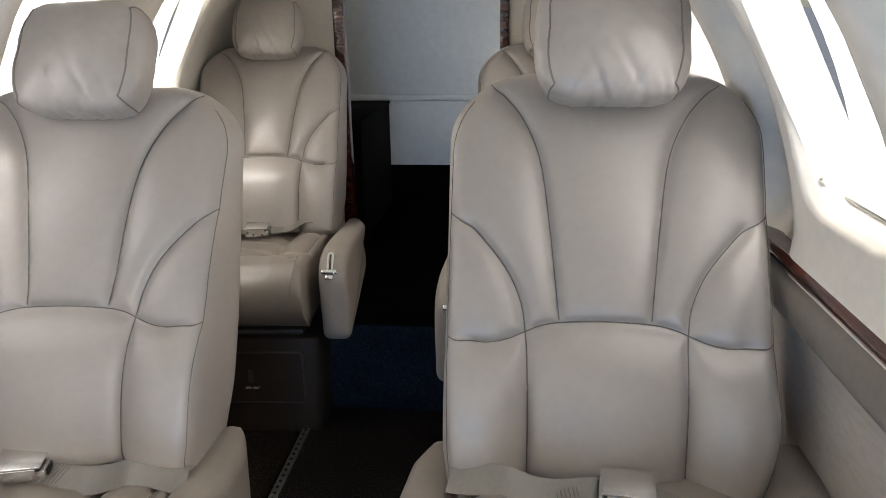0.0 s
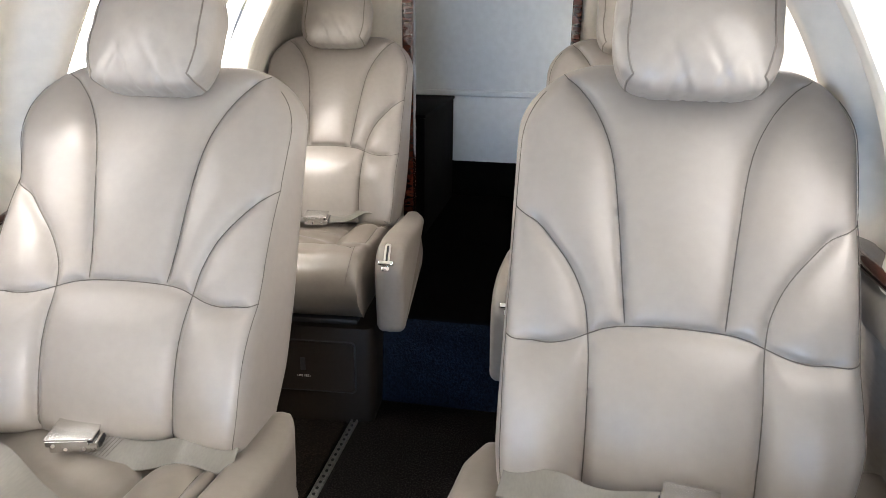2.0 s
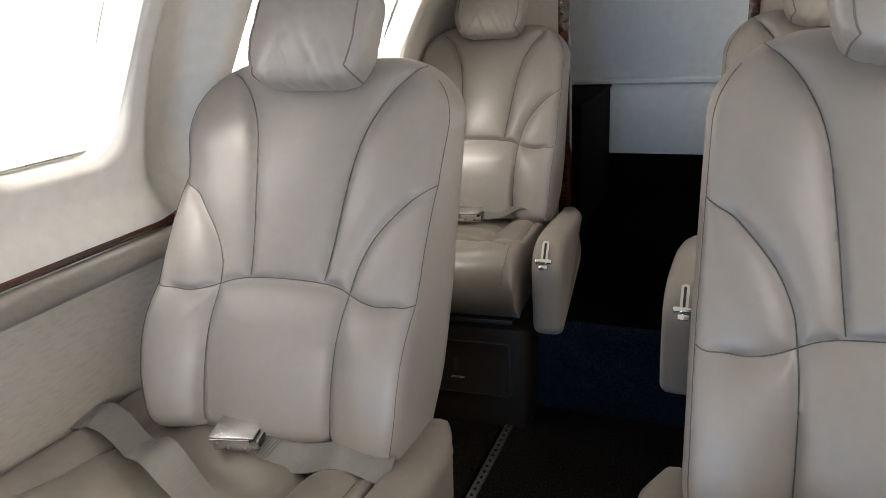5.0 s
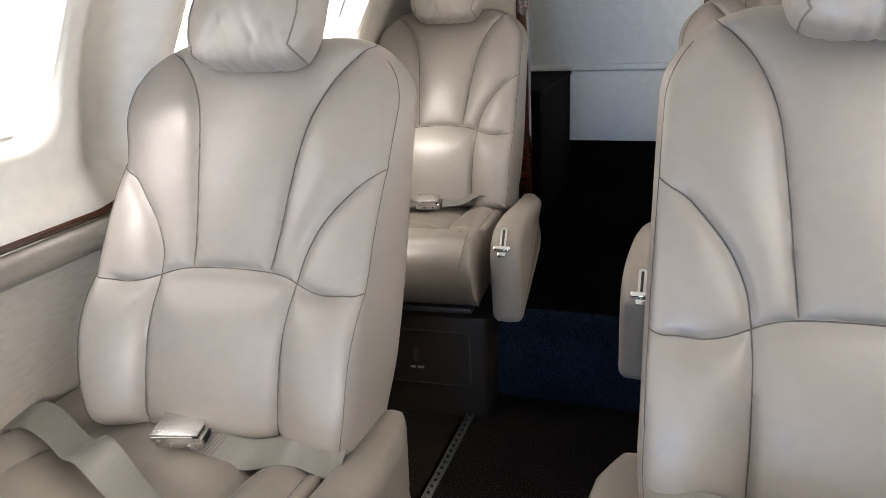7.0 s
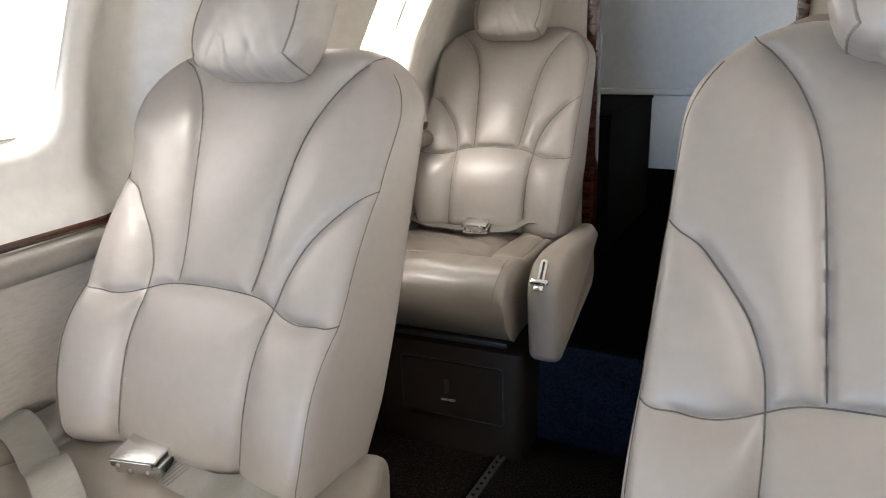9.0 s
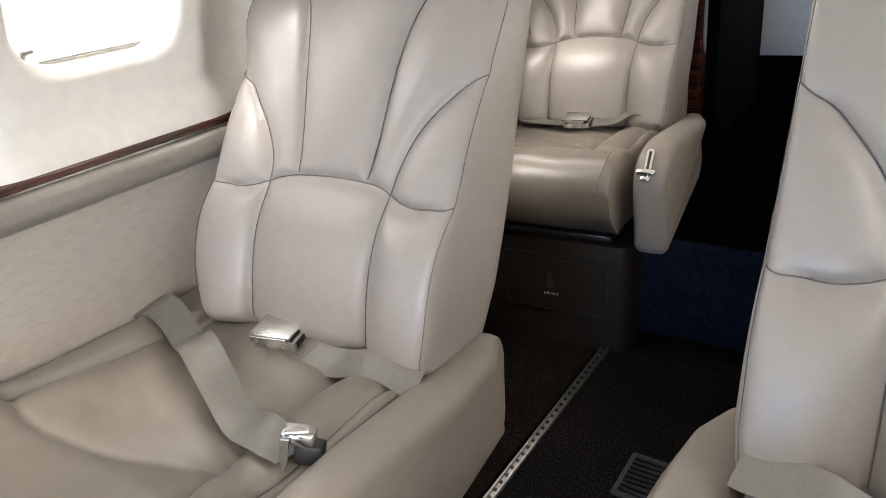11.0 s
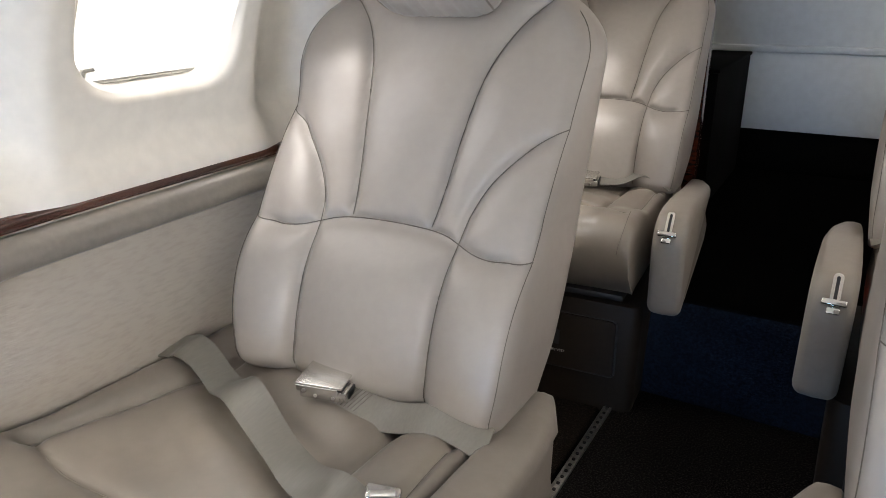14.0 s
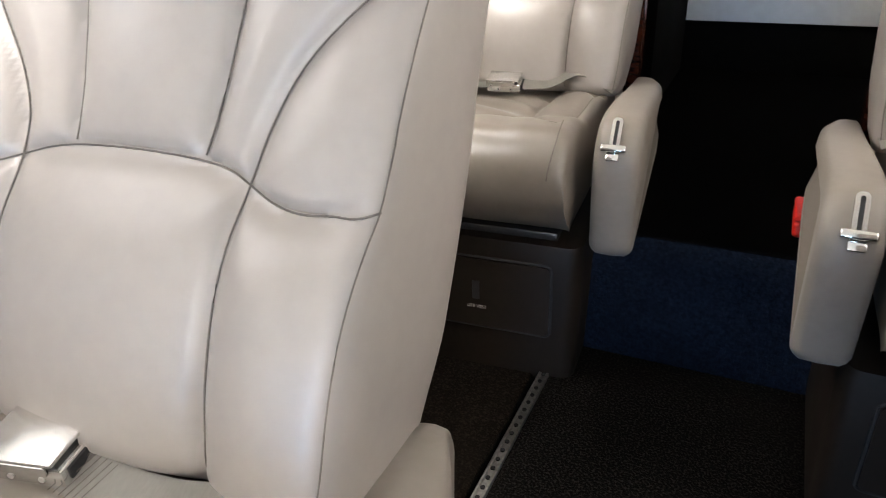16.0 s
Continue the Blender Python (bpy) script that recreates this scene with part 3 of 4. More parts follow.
def backrest_mesh():
    bm = bmesh.new()
    zs = [BACK_LOW + 0.035 * (1 - math.cos(radians(90 * k / 10))) for k in range(10)]
    zs += [BACK_LOW + 0.035 + (1.04 - BACK_LOW - 0.035) * k / 100 for k in range(101)]
    zs += [1.04 + (TOP_Z - 0.0004 - 1.04) * math.sin(radians(90 * k / 34)) for k in range(1, 35)]
    rows = []
    nf = 100
    for z in zs:
        wall_w, arm_w = half_width(z), half_width(z, 1)
        row = []
        for i in range(nf + 1):
            f = -1 + 2 * i / nf
            w = arm_w if f > 0 else wall_w
            u = w * f
            row.append((u, back_front(u, z) + round_off(u, z, w), z))
        top = min(1.0, max(0.0, (z - (TOP_Z - 0.04)) / 0.04))
        yf, yr = row[-1][1], back_rear(z) - 0.04 * (1 - math.sqrt(1 - top * top))
        yr = max(yr, yf + 0.012)
        turn = min(0.03, (yr - yf) * 0.5)
        flare = 0.008 * smoothstep(0.5, 0.75, z) * smoothstep(TOP_Z - 0.005, TOP_Z - 0.09, z)
        w = arm_w
        side = [(w + flare * math.sin(math.pi / 2 * k / 6), yf + (yr - turn - yf) * k / 6, z) for k in range(1, 7)]
        side += [(w + flare - turn * (1 - math.cos(radians(22.5 * k))), yr - turn + turn * math.sin(radians(22.5 * k)), z) for k in range(1, 5)]
        rear = [((w + flare - turn) * (1 - 2 * k / 8), yr, z) for k in range(0, 9)]
        other = [(-u + arm_w - wall_w, y, zz) for u, y, zz in reversed(side)]
        loop = row + side + rear[1:-1] + other
        rows.append([bm.verts.new(p) for p in loop])
    n = len(rows[0])
    for a, b in zip(rows, rows[1:]):
        for i in range(n):
            bm.faces.new((a[i], a[(i + 1) % n], b[(i + 1) % n], b[i]))
    bm.faces.new(rows[0])
    bm.faces.new(rows[-1])
    return bm


def on_back(u, z):
    return Vector((u, back_front(u, z) + round_off(u, z, half_width(z, u)) - 0.0030, z))


# creases of the pillow cover: across, lean, depth, width, reach from the lower edge
CREASES = [(-0.62, 0.5, 0.0060, 0.055, 0.9), (-0.30, 0.3, 0.0045, 0.045, 0.55), (-0.08, -0.45, 0.0065, 0.050, 1.0), (0.18, 0.35, 0.0050, 0.045, 0.7),
           (0.42, -0.5, 0.0060, 0.055, 0.95), (0.70, -0.3, 0.0055, 0.045, 0.7)]


def pillow_point(a, b, c):
    """A boxed head pillow over the cube's surface: across, front to back, up."""
    p = 4.4
    k = (abs(a) ** p + abs(b) ** p + abs(c) ** p) ** (1 / p)
    a, b, c = a / k, b / k, c / k
    swell = max(0.0, 1 - a * a) * max(0.0, 1 - c * c)
    x, y, z = a * 0.118 * (1 + 0.035 * (1 - c * c)), b * 0.041 * (1 + 0.46 * swell), c * 0.104 * (1 + 0.02 * (1 - a * a))
    dent = 0.0
    for u, lean, depth, width, reach in CREASES:
        h = (c + 1) / reach
        if h < 1.2:
            d = (a - u - lean * (c + 1)) / (width * (0.6 + h))
            dent += depth * math.exp(-d * d) * (1 - smoothstep(0.2, 1.1, h)) - 0.45 * depth * math.exp(-((d - 1.7) / 1.1) ** 2) * (1 - smoothstep(0.2, 1.1, h))
    pinch = 0.0022 * abs(noise.noise(Vector((a * 1.5, b * 5 + 3, c * 9)))) * math.exp(-((abs(a) - 0.9) / 0.10) ** 2)
    soft = 0.0028 * noise.noise(Vector((x * 20 + z * 14, y * 8, z * 16 - x * 6 + 5))) + 0.0008 * noise.noise(Vector((x * 60 + z * 40, y * 20, z * 50)))
    out = Vector((x, y, z)).normalized()
    return Vector((x, y, z)) + out * (soft - dent * (0.52 if b < 0 else 0.3) - pinch)


def pillow_mesh():
    bm = bmesh.new()
    bmesh.ops.create_cube(bm, size=2.0)
    bmesh.ops.subdivide_edges(bm, edges=bm.edges[:], cuts=39, use_grid_fill=True)
    for v in bm.verts:
        v.co = pillow_point(*v.co)
    return bm


def pillow_seams():
    """The piped seam round the front of each gusset."""
    out = []
    for sgn in (-1, 1):
        path = []
        for k in range(96):
            e, f = divmod(k, 24)
            f = f / 12 - 1
            b, c = ((f, -1), (1, f), (-f, 1), (-1, -f))[e]
            q = pillow_point(sgn * 0.97, b, c)
            path.append(q + Vector((0, q.y, q.z)).normalized() * 0.0004)
        out.append(path)
    return out


CU0, CU1 = -0.332, 0.228     # cushion, wall side to armrest side
CY0, CY1 = -0.575, 0.0


def cushion_top(u, y):
    f = (CY1 - y) / (CY1 - CY0)
    z = 0.517 + 0.036 * smoothstep(0.0, 0.85, f)
    # raised bolsters on both sides of the sewn-in middle panel
    z += 0.008 * smoothstep(0.085, 0.135, u) + 0.020 * smoothstep(0.08, 0.19, u) * smoothstep(-0.36, -0.12, y)
    z += 0.008 * smoothstep(-0.3, -0.1, y)
    z += 0.024 * smoothstep(0.17, 0.30, -u)
    z += 0.012 * smoothstep(-0.33, -0.42, y)
    # seams
    for d in cushion_seam_distances(u, y):
        z -= (0.004 * math.exp(-(d / 0.008) ** 2) + 0.014 * math.exp(-d / 0.026)) * (0.25 + 0.75 * smoothstep(-0.47, -0.39, y))
    z += 0.006 * noise.noise(Vector((u * 9, y * 9, 1.0))) * smoothstep(0.2, 0.0, abs(u + 0.05))
    # loose folds in the middle panel
    z += 0.017 * noise.noise(Vector((u * 8 + y * 17, u * 3 - y * 3, 4.0))) * smoothstep(0.24, 0.05, abs(u + 0.06)) * smoothstep(-0.45, -0.25, y)
    return z


CUSHION_SEAMS = [
    [(0.112, 0.0), (0.108, -0.12), (0.104, -0.22), (0.099, -0.31), (0.114, -0.378), (0.148, -0.424), (0.186, -0.458)],
    [(-0.225, 0.0), (-0.235, -0.12), (-0.255, -0.24), (-0.275, -0.33), (-0.29, -0.395)],
    [(-0.29, -0.385), (-0.20, -0.402), (-0.08, -0.398), (0.01, -0.376), (0.100, -0.338)],
    [(0.104, -0.130), (0.15, -0.126), (0.216, -0.128)],
    [(-0.238, -0.125), (-0.27, -0.125), (-0.322, -0.125)],
    [(0.206, -0.02), (0.203, -0.16), (0.198, -0.28), (0.192, -0.362)],
]
_cs = [[(p.x, p.y) for p in spline([(u, y, 0) for u, y in c], 16)] for c in CUSHION_SEAMS]
CSEG = [np.array([(*a, *b) for a, b in zip(c, c[1:])]) for c in _cs]


def cushion_seam_distances(u, y):
    out = []
    for seg in CSEG:
        ax, az, bx, bz = seg.T
        dx, dz = bx - ax, bz - az
        t = np.clip(((u - ax) * dx + (y - az) * dz) / (dx * dx + dz * dz + 1e-12), 0, 1)
        out.append(float(np.sqrt(np.min((ax + t * dx - u) ** 2 + (az + t * dz - y) ** 2))))
    return out


def cushion_at(u, y):
    """The height of the cushion with its rolled edges; the front edge rolls widest."""
    z = cushion_top(u, y)
    rs, rf = 0.028, 0.085
    for edge, r in ((min(u - CU0, CU1 - u), rs), (y - CY0, rf)):
        e = min(1.0, max(0.0, (r - edge) / r))
        z -= r * (1 - math.sqrt(1 - e * e)) * (0.9 if r == rf else 1.0)
    return z


def cushion_mesh():
    bm = bmesh.new()
    nu, ny = 120, 124
    us = [CU0 + (CU1 - CU0) * (0.5 - 0.5 * math.cos(math.pi * i / nu)) * 0.5 + (CU1 - CU0) * 0.5 * i / nu for i in range(nu + 1)]
    ys = [CY0 + (CY1 - CY0) * (j / ny) ** 1.35 for j in range(ny + 1)]
    top = [[bm.verts.new((u, y, cushion_at(u, y))) for u in us] for y in ys]
    for j in range(ny):
        for i in range(nu):
            bm.faces.new((top[j][i], top[j][i + 1], top[j + 1][i + 1], top[j + 1][i]))
    rim = top[0] + [r[-1] for r in top[1:]] + list(reversed(top[-1][:-1])) + [r[0] for r in reversed(top[1:-1])]
    prev = rim
    for f, inset, tuck in ((0.25, -0.002, 0.003), (0.5, -0.004, 0.024), (0.75, -0.002, 0.064), (0.9, 0.004, 0.096), (1.0, 0.02, 0.13)):
        ring = []
        for v in rim:
            z = v.co.z + (0.345 - v.co.z) * f
            cx, cy = (CU0 + CU1) / 2, (CY0 + CY1) / 2
            ring.append(bm.verts.new((v.co.x - inset * (1 if v.co.x > cx else -1) * (abs(v.co.x - cx) > 0.2), v.co.y + tuck * (1 - smoothstep(CY0 + 0.005, CY0 + 0.16, v.co.y)), z)))
        n = len(rim)
        for i in range(n):
            bm.faces.new((prev[i], prev[(i + 1) % n], ring[(i + 1) % n], ring[i]))
        prev = ring
    bm.faces.new(prev)
    return bm


AU0, AU1 = 0.247, 0.331


def arm_top(y):
    return 0.527 + 0.045 * smoothstep(0.05, -0.42, y)


ARM_BACK, ARM_FRONT, ARM_LOW = 0.075, -0.515, 0.318


def arm_outline(slant):
    """Side view of the armrest as (y, z)."""
    pts = []
    low = ARM_LOW - (0.022 if slant else 0.0)
    r = 0.085
    for k in range(0, 13):                                   # front upper corner
        a = radians(90 + 90 * k / 12)
        pts.append((ARM_FRONT + r + r * math.cos(a), 0.568 - r + r * math.sin(a)))
    pts += [(ARM_FRONT + 0.004, 0.42), (ARM_FRONT + 0.012, 0.36)]
    for k in range(0, 7):                                    # front lower corner
        a = radians(180 + 90 * k / 6)
        pts.append((ARM_FRONT + 0.05 + 0.035 * math.cos(a), low + 0.035 + 0.035 * math.sin(a)))
    for k in range(0, 9):                                    # back lower corner
        a = radians(270 + 90 * k / 8)
        pts.append((ARM_BACK - 0.05 - slant + 0.04 * math.cos(a), low + 0.015 + slant * 0.35 + 0.04 + 0.04 * math.sin(a)))
    for k in range(0, 7):                                    # back upper corner
        a = radians(90 * k / 6)
        pts.append((ARM_BACK - 0.055 + 0.055 * math.cos(a), arm_top(ARM_BACK) - 0.055 + 0.055 * math.sin(a)))
    for y in (-0.02, -0.12, -0.22, -0.32, -0.39):
        pts.append((y, arm_top(y)))
    return pts


def arm_mesh(slant=0.0):
    bm = bmesh.new()
    outline = arm_outline(slant)
    cy, cz = -0.22, 0.44
    steps = []
    r = 0.024
    mid, half = (AU0 + AU1) / 2, (AU1 - AU0) / 2
    for k in range(0, 9):
        a = radians(-90 + 22.5 * k)
        steps.append((mid + (half - r) * (1 if k > 4 else -1 if k < 4 else 0) + r * math.sin(a), r * (1 - math.cos(a))))
    rings = []
    for u, inset in steps:
        ring = []
        for i, (y, z) in enumerate(outline):
            o, q = outline[i - 1], outline[(i + 1) % len(outline)]
            d = Vector((q[0] - o[0], q[1] - o[1])).normalized()
            slim = 1 - 0.55 * smoothstep(-0.06, ARM_BACK, y)      # rounded off in plan at its back end
            ring.append(bm.verts.new((AU0 + 0.01 + (u - AU0 - 0.01) * slim, y - d.y * inset, z + d.x * inset)))
        rings.append(ring)
    n = len(outline)
    # the outline runs anticlockwise seen from +u; flip the inset if it grew
    for a, b in zip(rings, rings[1:]):
        for i in range(n):
            bm.faces.new((a[i], a[(i + 1) % n], b[(i + 1) % n], b[i]))
    bm.faces.new(rings[0])
    bm.faces.new(rings[-1])
    return bm


def mirrored(bm, side):
    if side > 0:
        for v in bm.verts:
            v.co.x = -v.co.x
    return bm


def strap(points, half, z_off=0.0075, n=26, wave=0.06, turn=0.0, bank=0.0):
    """A belt strap lying on the cushion along (u, y, lift) points."""
    line = spline([(u, y, h) for u, y, h in points], n)
    centre, across = [], []
    for i, p in enumerate(line):
        d = line[min(i + 1, n - 1)] - line[max(i - 1, 0)]
        d.z = 0
        d.normalize()
        on = lambda u, y: cushion_at(min(CU1 - 0.004, max(CU0 + 0.004, u)), min(CY1, y))
        z = max(on(p.x, p.y), on(p.x - d.y * half * 0.7, p.y + d.x * half * 0.7), on(p.x + d.y * half * 0.7, p.y - d.x * half * 0.7)) + z_off + p.z
        centre.append(Vector((p.x, p.y, z)))
        across.append(Vector((-d.y, d.x, wave * math.sin(i * 17 / n + turn) + bank)).normalized() * half)
    heights = [p.z for p in centre]
    for i, p in enumerate(centre):
        span = 4 if n > 50 else 5
        near = heights[max(0, i - span):i + span + 1]
        p.z = sum(near) / len(near)
    return ribbon(bmesh.new(), centre, across, 0.0022)


def place_seat(name, label, side, cx, y0, lean=0.0, yaw=0.0, arm_in=0.0, base_in=0.0, long=1.0, lift=0.0, settle=(0.02, 0.018, 0.0, 0.0), slant=0.0):
    """side: -1 for a seat by the left wall, 1 by the right wall. settle: padding of the back. slant: how far the armrest's rear end is cut away below."""
    SET["wrap_high"], SET["wrap_low"], SET["full"], SET["low"] = settle
    seat = thing(name, label, "seat", "leather cabin seats")
    seat.matrix_world = pose(cx, y0, 0, 0, 0, yaw)
    m = lambda bm: mirrored(bm, side)
    back = part("backrest", m(backrest_mesh()), LEATHER, seat, sharp=75)
    for c in CURVES:
        bm = bmesh.new()
        tube(bm, [on_back(u, z) for u, z in c], 0.0009, 6)
        part("seam", m(bm), SEAM, back, "dark sewn seam")
    for sgn in (-1, 1):
        bm = bmesh.new()
        edge = []
        for k in range(48):
            z = 0.540 + 0.555 * k / 47
            edge.append(on_back(sgn * (half_width(z, sgn) - 0.0025 - 0.006 * smoothstep(0.82, 0.60, z)), z))
        tube(bm, edge, 0.0007, 5)
        part("piping", m(bm), SEAM, back, "dark edge stitching")
    back.matrix_local = Matrix.Translation((0, 0, 0.757)) @ pose(0, 0, 0, -lean) @ Matrix.Translation((0, 0, -0.757))
    part("cushion", m(cushion_mesh()), CUSHION, seat, "tan leather seat cushion", sharp=75)
    cush = seat.children[-1]
    cush.scale.y = long
    cush.location.z = lift
    for k, c in enumerate(_cs):
        bm = bmesh.new()
        tube(bm, [Vector((u, y, cushion_at(u, y) + 0.0006)) for u, y in c], 0.0009, 5)
        part("seam", m(bm), SEAM if k in (0, 3, 5) else CUSHION, cush, "dark sewn seam" if k in (0, 3, 5) else "sewn seam sunk into the padding")
    if slant:
        # seam of the side panel, over the rolled front edge
        nose = [(0.196 + 0.008 * math.sin(math.pi * k / 15), CY0 + 0.13 * (1 - k / 15) ** 1.6) for k in range(16)]
        bm = bmesh.new()
        tube(bm, [Vector((u, y, cushion_at(u, y) + 0.0004)) for u, y in nose], 0.0008, 5)
        part("seam", m(bm), SEAM, cush, "dark sewn seam")
    arm = part("armrest", m(arm_mesh(slant)), LEATHER_SIDE, seat, sharp=70)
    latch_parts(arm, m)
    arm.location.x = side * arm_in
    if slant:
        arm.location.z = 0.018
    # pedestal
    bm = bmesh.new()
    pts = rounded_rect(-0.22, 0.255, -0.49, 0.04, 0.03, 5)
    rings = []
    for f, z in ((0.955, -0.01), (0.97, 0.03), (0.985, 0.17), (1.0, 0.30), (0.985, 0.322), (0.93, 0.326)):
        rings.append([bm.verts.new((0.0175 + (u - 0.0175) * f, -0.225 + (y + 0.225) * f, z)) for u, y in pts])
    n = len(pts)
    for a, b in zip(rings, rings[1:]):
        for i in range(n):
            bm.faces.new((a[i], a[(i + 1) % n], b[(i + 1) % n], b[i]))
    bm.faces.new(rings[0])
    bm.faces.new(rings[-1])
    ped = part("pedestal", m(bm), PEDESTAL, seat, "brown vinyl seat pedestal", sharp=50)
    part("recline_hinge", m(new_box(-0.17, 0.17, -0.02, 0.05, 0.3446 + lift, 0.56, bevel=0.006)), BLACK, seat, "black recline hinge")
    ped.location.x = side * base_in
    part("seat_pan", m(new_box(-0.25, 0.2, -0.47, 0.06, 0.3265, 0.3445 + lift, bevel=0.004)), BLACK, seat, "black seat pan")
    yf = -0.487
    bm = bmesh.new()
    prism(bm, rounded_rect(-0.10, 0.192, 0.112, 0.274, 0.012, 5), 1, yf - 0.006, yf + 0.03)
    drawer = part("drawer_front", m(bm), PEDESTAL, ped)
    bm = bmesh.new()
    frame_path = [Vector((u, yf - 0.0015, z)) for u, z in rounded_rect(-0.104, 0.196, 0.108, 0.278, 0.014, 5)]
    tube(bm, frame_path, 0.003, 6, closed=True)
    part("drawer_gap", m(bm), BLACK, ped, "dark gap round the drawer")
    part("finger_pull", m(new_box(0.026, 0.042, yf - 0.009, yf - 0.005, 0.178, 0.222, bevel=0.002)), BLACK, drawer)
    text = bpy.data.curves.new("drawer_text", "FONT")
    text.body, text.size, text.align_x, text.extrude = "LIFE VEST", 0.0105, "CENTER", 0.0002
    t_ob = new("drawer_text", text)
    me = bpy.data.meshes.new_from_object(t_ob.evaluated_get(bpy.context.evaluated_depsgraph_get()))
    bpy.data.objects.remove(t_ob)
    me.materials.append(WHITEINK)
    lab = new("lettering", me)
    lab.parent = drawer
    lab.matrix_local = pose(-side * 0.036, yf - 0.0066, 0.156, 90, 0, 0)
    lab["label"] = "small pale printed lettering"
    return seat


def latch_parts(arm, m):
    """The chrome recline latch let into the front of the armrest."""
    u = (AU0 + AU1) / 2 - 0.004
    tilt = Matrix.Translation((u, ARM_FRONT + 0.0215, 0.547)) @ pose(0, 0, 0, -41, 0, 0) @ Matrix.Scale(1.06, 4)
    def put(bm):
        bm.transform(tilt)
        return m(bm)
    plate = bmesh.new()
    prism(plate, rounded_rect(-0.0085, 0.0085, -0.030, 0.030, 0.0078, 6), 1, -0.0035, 0.012)
    plate_ob = part("latch_plate", put(plate), SATIN, arm, "bright plated latch plate")
    slot = bmesh.new()
    prism(slot, rounded_rect(-0.0028, 0.0028, -0.022, 0.024, 0.0026, 5), 1, -0.0042, 0.0)
    part("slot", put(slot), BLACK, plate_ob, "black slot")
    part("lever", put(new_box(-0.021, 0.021, -0.017, -0.002, -0.036, -0.024, bevel=0.003, segments=3)), CHROME, arm, "polished chrome lever")
    part("catch", put(new_box(-0.011, 0.011, -0.010, -0.001, -0.050, -0.0365, bevel=0.0025, segments=2)), CHROME, arm)


def headrest(label, side, cx, y0, lean, yaw, turn=0.0, dx=0.0, up=0.0):
    p = thing("head_pillow", label, "pillow", "head pillows")
    p.matrix_world = (pose(cx, y0, 0, 0, 0, yaw) @ Matrix.Translation((0, 0, 0.757)) @ pose(0, 0, 0, -lean) @ Matrix.Translation((0, 0, -0.757))
                      @ pose(dx, 0.175 + up * 0.5, 1.185 + up, -26, 0, turn))
    body = part("cover", pillow_mesh(), PILLOW, p, sharp=80)
    for path in pillow_seams():
        bm = bmesh.new()
        tube(bm, path, 0.0017, 6, closed=True)
        part("piping", bm, PIPING, p, "sewn leather piping")
    return p


def buckle(cx, y0, side, u, y, turn, label, lift=0.0, yaw=0.0):
    """A lift-lever lap-belt buckle lying on the cushion."""
    b = thing("belt_buckle", label, "belt buckle", "lap belt buckles")
    z = cushion_at(u, y)
    b.matrix_world = pose(cx, y0, 0, 0, 0, yaw) @ pose(-side * u, y, z + 0.022 + lift, 4, 0, turn) @ Matrix.Scale(1.2, 4)
    part("case", new_box(-0.034, 0.030, -0.027, 0.027, -0.012, 0.0035, bevel=0.0025, segments=2), CHROME, b, sharp=30)
    part("latch_gap", new_box(-0.030, 0.024, -0.0245, 0.0245, 0.0036, 0.0088), BLACK, b, "dark gap under the lid")
    lid = part("lid", new_box(-0.037, 0.027, -0.030, 0.030, 0.0089, 0.0124, bevel=0.0016, segments=2), SATIN, b, "satin-plated lift-up lid", sharp=30)
    for sgn in (-1, 1):
        part("lid_flange", new_box(-0.036, 0.020, sgn * 0.0285 - 0.0012, sgn * 0.0285 + 0.0012, 0.000, 0.0088, bevel=0.0006, segments=1), CHROME, lid, sharp=30)
    part("side_slot", new_box(0.0285, 0.0315, -0.021, 0.021, -0.008, 0.001), BLACK, b)
    for sgn in (-1, 1):
        part("rivet", cylinder(bmesh.new(), (-0.026, sgn * 0.0300, 0.002), (0, 1, 0), 0.0026, 0.0014, 12), STEEL, b)
    for x in (-0.012, 0.012):
        part("rivet", cylinder(bmesh.new(), (x, -0.0272, -0.006), (0, 1, 0), 0.0024, 0.001, 12), STEEL, b)
    return b


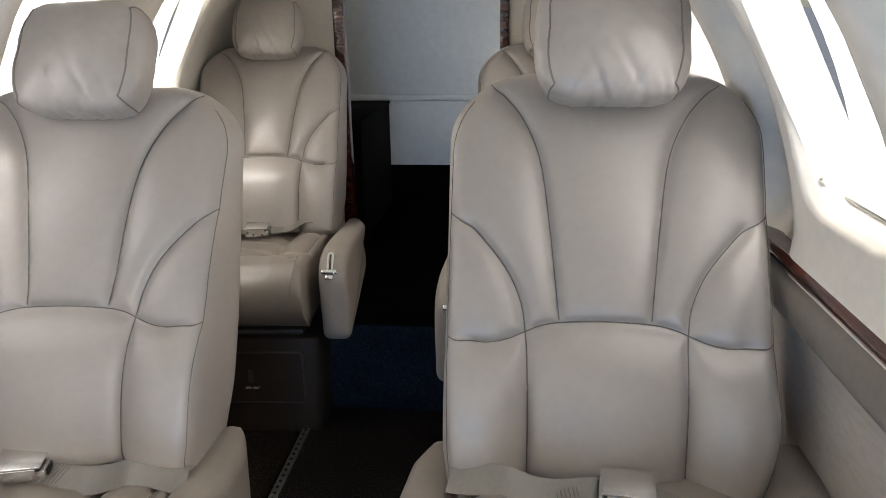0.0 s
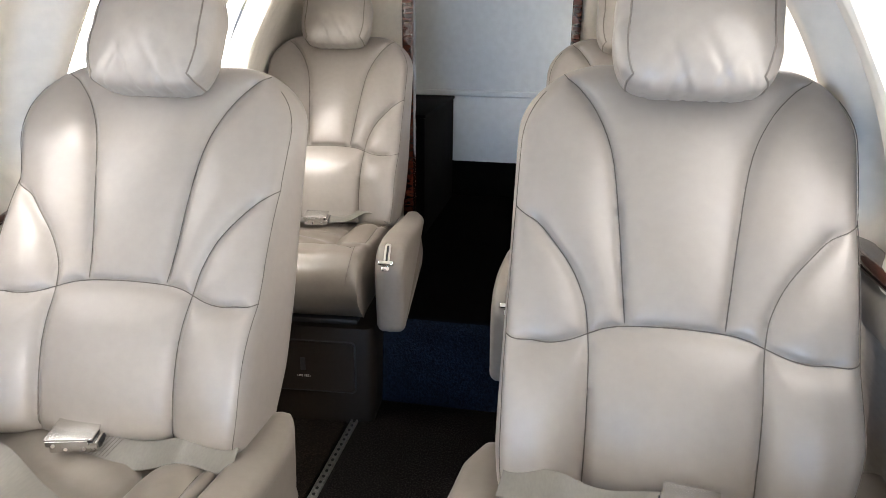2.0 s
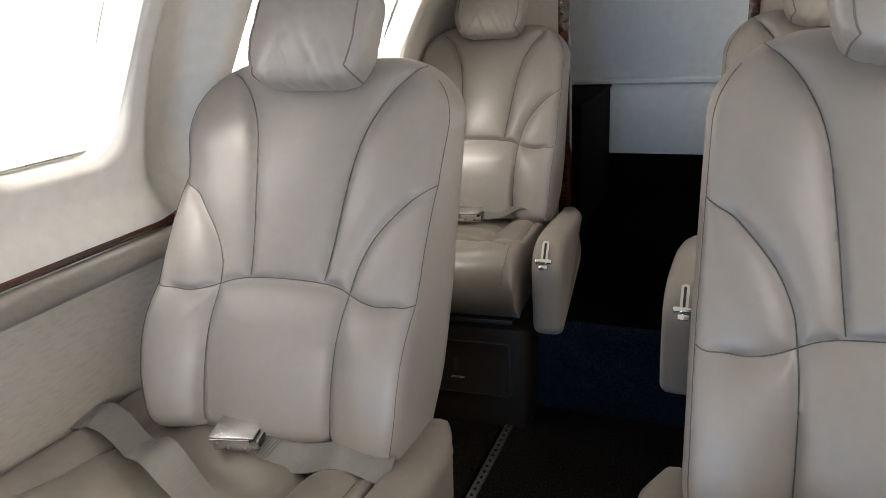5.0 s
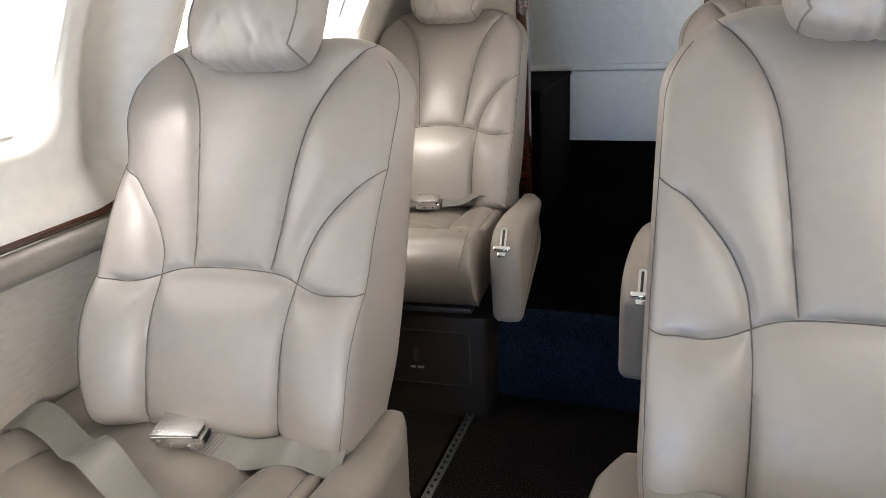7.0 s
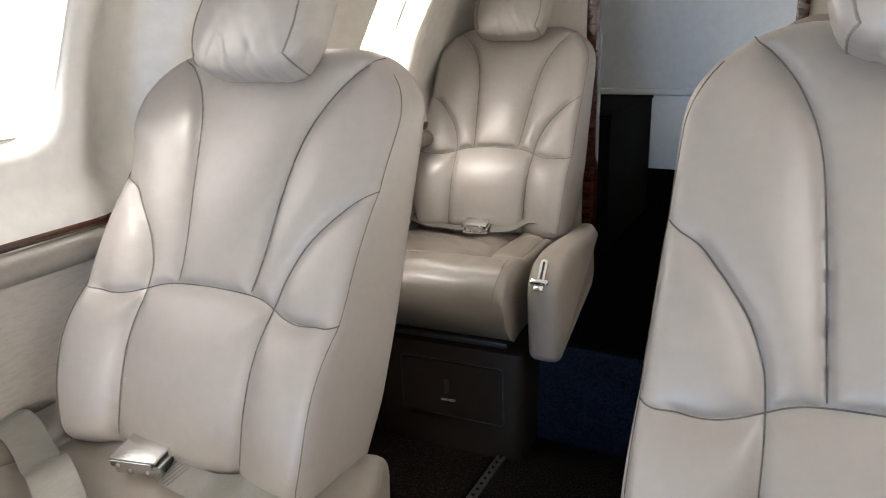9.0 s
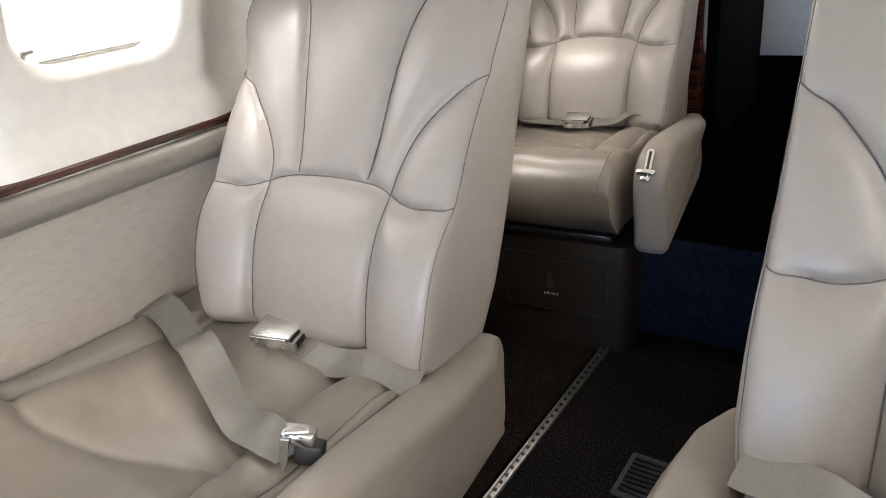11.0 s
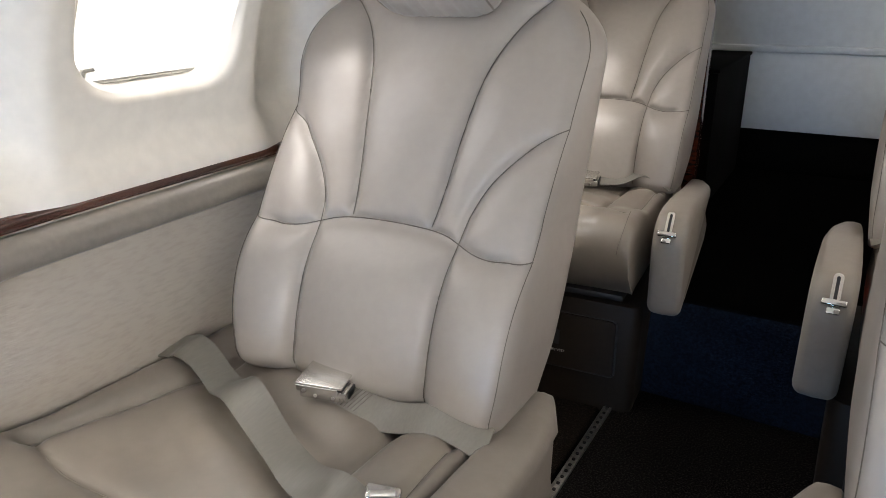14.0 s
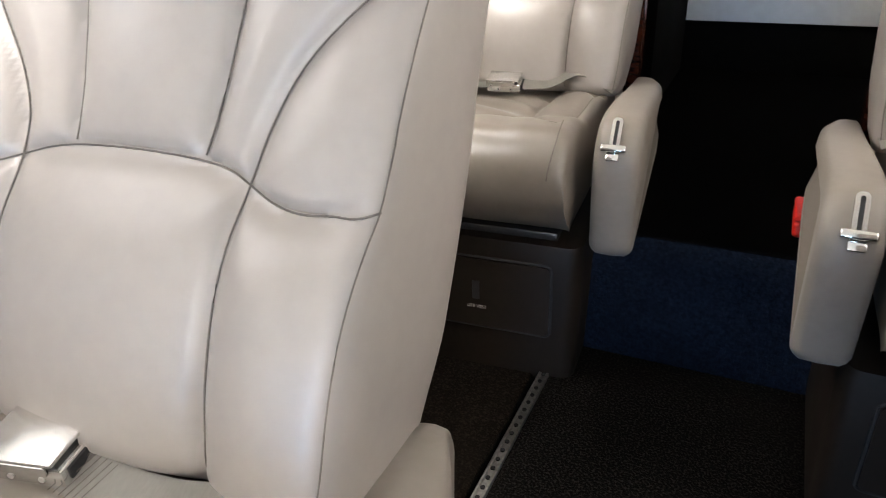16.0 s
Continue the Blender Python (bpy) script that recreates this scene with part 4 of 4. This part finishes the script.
def belts(cx, y0, side, style, lift=0.0, yaw=0.0):
    """The lap belt of a seat: inboard strap with the buckle, outboard strap with the tongue."""
    m = lambda bm: mirrored(bm, side)
    inner = thing("lap_belt", "grey-beige woven lap belt strap lying on the seat", "seat belt", "lap belts")
    inner.matrix_world = pose(cx, y0, lift, 0, 0, yaw)
    if style == "open":
        pts = [(0.252, -0.130, -0.004), (0.234, -0.131, 0.006), (0.20, -0.131, 0.008), (0.155, -0.131, 0.007), (0.10, -0.130, -0.001), (0.05, -0.131, 0.002), (0.0, -0.125, 0.006)]
    else:
        pts = [(0.240, -0.120, 0.006), (0.20, -0.128, 0.002), (0.15, -0.134, 0.0), (0.10, -0.138, 0.002), (0.04, -0.140, 0.002), (0.0, -0.140, 0.004)]
    bank = -0.5 if style == "open" else -0.55
    if y0 > 2:                                                 # a stiff strap that arches off the cushion
        pts, bank = [(0.243, -0.105, 0.004), (0.215, -0.100, 0.020), (0.17, -0.096, 0.034), (0.12, -0.098, 0.033), (0.07, -0.112, 0.022), (0.03, -0.127, 0.013)], -0.3
    part("strap", m(strap(pts, 0.026, n=40, wave=0.02, bank=bank)), WEBBING, inner)
    stitch = bmesh.new()
    for k in range(6):
        u = (0.014 if style == "open" else 0.045) + 0.006 * k
        tube(stitch, [Vector((u, -0.155, cushion_at(u, -0.14) + 0.010)), Vector((u + 0.006, -0.115, cushion_at(u, -0.14) + 0.018))], 0.0006, 4)
    part("stitching", m(stitch), SEAM, inner, "dark cross stitching")
    outer = thing("lap_belt", "grey-beige woven lap belt strap trailing over the seat", "seat belt", "lap belts")
    outer.matrix_world = pose(cx, y0, lift, 0, 0, yaw)
    if style == "open":
        pts = [(-0.334, -0.168, -0.012), (-0.292, -0.166, 0.006), (-0.24, -0.176, 0.014), (-0.19, -0.192, 0.000), (-0.155, -0.205, 0.001), (-0.11, -0.224, 0.028), (-0.05, -0.25, 0.012),
               (0.02, -0.281, 0.002), (0.08, -0.305, 0.006), (0.12, -0.316, 0.008), (0.165, -0.323, 0.004), (0.205, -0.326, 0.002)]
        part("strap", m(strap(pts, 0.0295, n=70, wave=0.24, turn=0.4)), WEBBING, outer)
        tongue(outer, m)
    else:
        back = 0.0 if y0 > 2 else 0.09
        pts = [(-0.29, -0.085 - back, 0.022), (-0.22, -0.105 - back, 0.014), (-0.14, -0.122 - back * 0.6, 0.004), (-0.085, -0.130 - back * 0.3, 0.004), (-0.04, -0.136, 0.006)]
        part("strap", m(strap(pts, 0.024)), WEBBING, outer)


def tongue(outer, m):
    """The metal fitting at the strap's loose end, standing on edge against the armrest."""
    z = cushion_at(0.16, -0.35) + 0.004
    def put(bm, t):
        bm.transform(Matrix.Translation((0.212, -0.326, z)) @ t @ Matrix.Scale(1.1, 4))
        return m(bm)
    t = pose(0, 0, 0.026, -6, 12, 28)
    part("adjuster", put(new_box(-0.014, 0.024, -0.011, 0.012, -0.004, 0.013, bevel=0.004, segments=3), t), CHROME, outer, "shiny metal belt adjuster", sharp=35)
    part("adjuster_bar", put(cylinder(bmesh.new(), (0.004, -0.008, 0.014), (1, 0.2, 0.1), 0.0042, 0.026, 12), t), STEEL, outer, sharp=35)
    bm = bmesh.new()
    prism(bm, [(-0.013, 0.006), (-0.013, -0.020), (-0.010, -0.034), (-0.006, -0.036), (-0.003, -0.020), (-0.002, 0.006)], 1, -0.0145, -0.0115)
    bmesh.ops.bevel(bm, geom=bm.edges[:], offset=0.0008, segments=1, affect="EDGES")
    part("tongue", put(bm, t), SATIN, outer, "flat bright metal tongue standing on edge", sharp=30)
    part("adjuster_body", put(new_box(0.000, 0.034, -0.006, 0.016, -0.032, -0.0045, bevel=0.005, segments=3), t), BLACK, outer, "black adjuster body", sharp=40)


SEATS = [
    # label, side, x, y, belt, recline, yaw, pillow turn, pillow shift, armrest and pedestal shifts, cushion length and lift, padding, armrest slant
    ("taupe leather cabin seat beside the window, its lap belt open", -1, -0.437, 1.225, "open", 4.6, 2.2, -3, 0.004, 0.018, 0.07, 1.12, 0.0, (0.0556, 0.0238, 0.032, 0.0), 0.0),
    ("taupe leather cabin seat across the aisle with a low armrest", 1, 0.478, 1.217, "shut", -0.5, 0, 0, 0.003, 0.010, 0.06, 1.12, 0.026, (0.012, 0.018, 0.0, 0.012), 0.0),
    ("taupe leather rear cabin seat with a chrome armrest latch", -1, -0.520, 2.516, "shut", 2.2, 4.0, 0, 0.0, -0.016, 0.0, 1.0, 0.0, (0.012, 0.018, 0.0, 0.0), 0.16),
    ("taupe leather rear cabin seat half hidden behind another", 1, 0.476, 2.31, "shut", -1.0, 0, 0, 0.0, -0.007, -0.012, 1.0, 0.0, (0.012, 0.018, 0.0, 0.0), 0.16),
]
for label, side, cx, y0, style, lean, yaw, turn, dx, arm_in, base_in, long, lift, settle, slant in SEATS:
    place_seat("cabin_seat", label, side, cx, y0, lean, yaw, arm_in, base_in, long, lift, settle, slant)
    headrest("plump taupe leather head pillow on the seat back", side, cx, y0, lean, yaw, turn, dx, 0.0 if style == "open" else 0.011)
    turned = yaw if style == "shut" else 0.0
    belts(cx, y0, side, style, lift, turned)
    bu, by, bt = (-0.018, -0.124, 14) if style == "open" else (-0.004, -0.135, 6) if side < 0 else (-0.018, -0.145, 172)
    buckle(cx, y0, side, bu, by, bt, "polished metal lap belt buckle lying on the cushion", lift, turned)

# a small red case on the raised floor beside the rear seat
case = thing("red_case", "small red enamelled case on the aft floor", "case")
part("box", new_box(0.136, 0.206, 2.30, 2.42, AFT_Z, AFT_Z + 0.034, bevel=0.008, segments=3), RED, case)
part("lid", new_box(0.135, 0.207, 2.299, 2.421, AFT_Z + 0.0345, AFT_Z + 0.048, bevel=0.008, segments=3), RED, case)
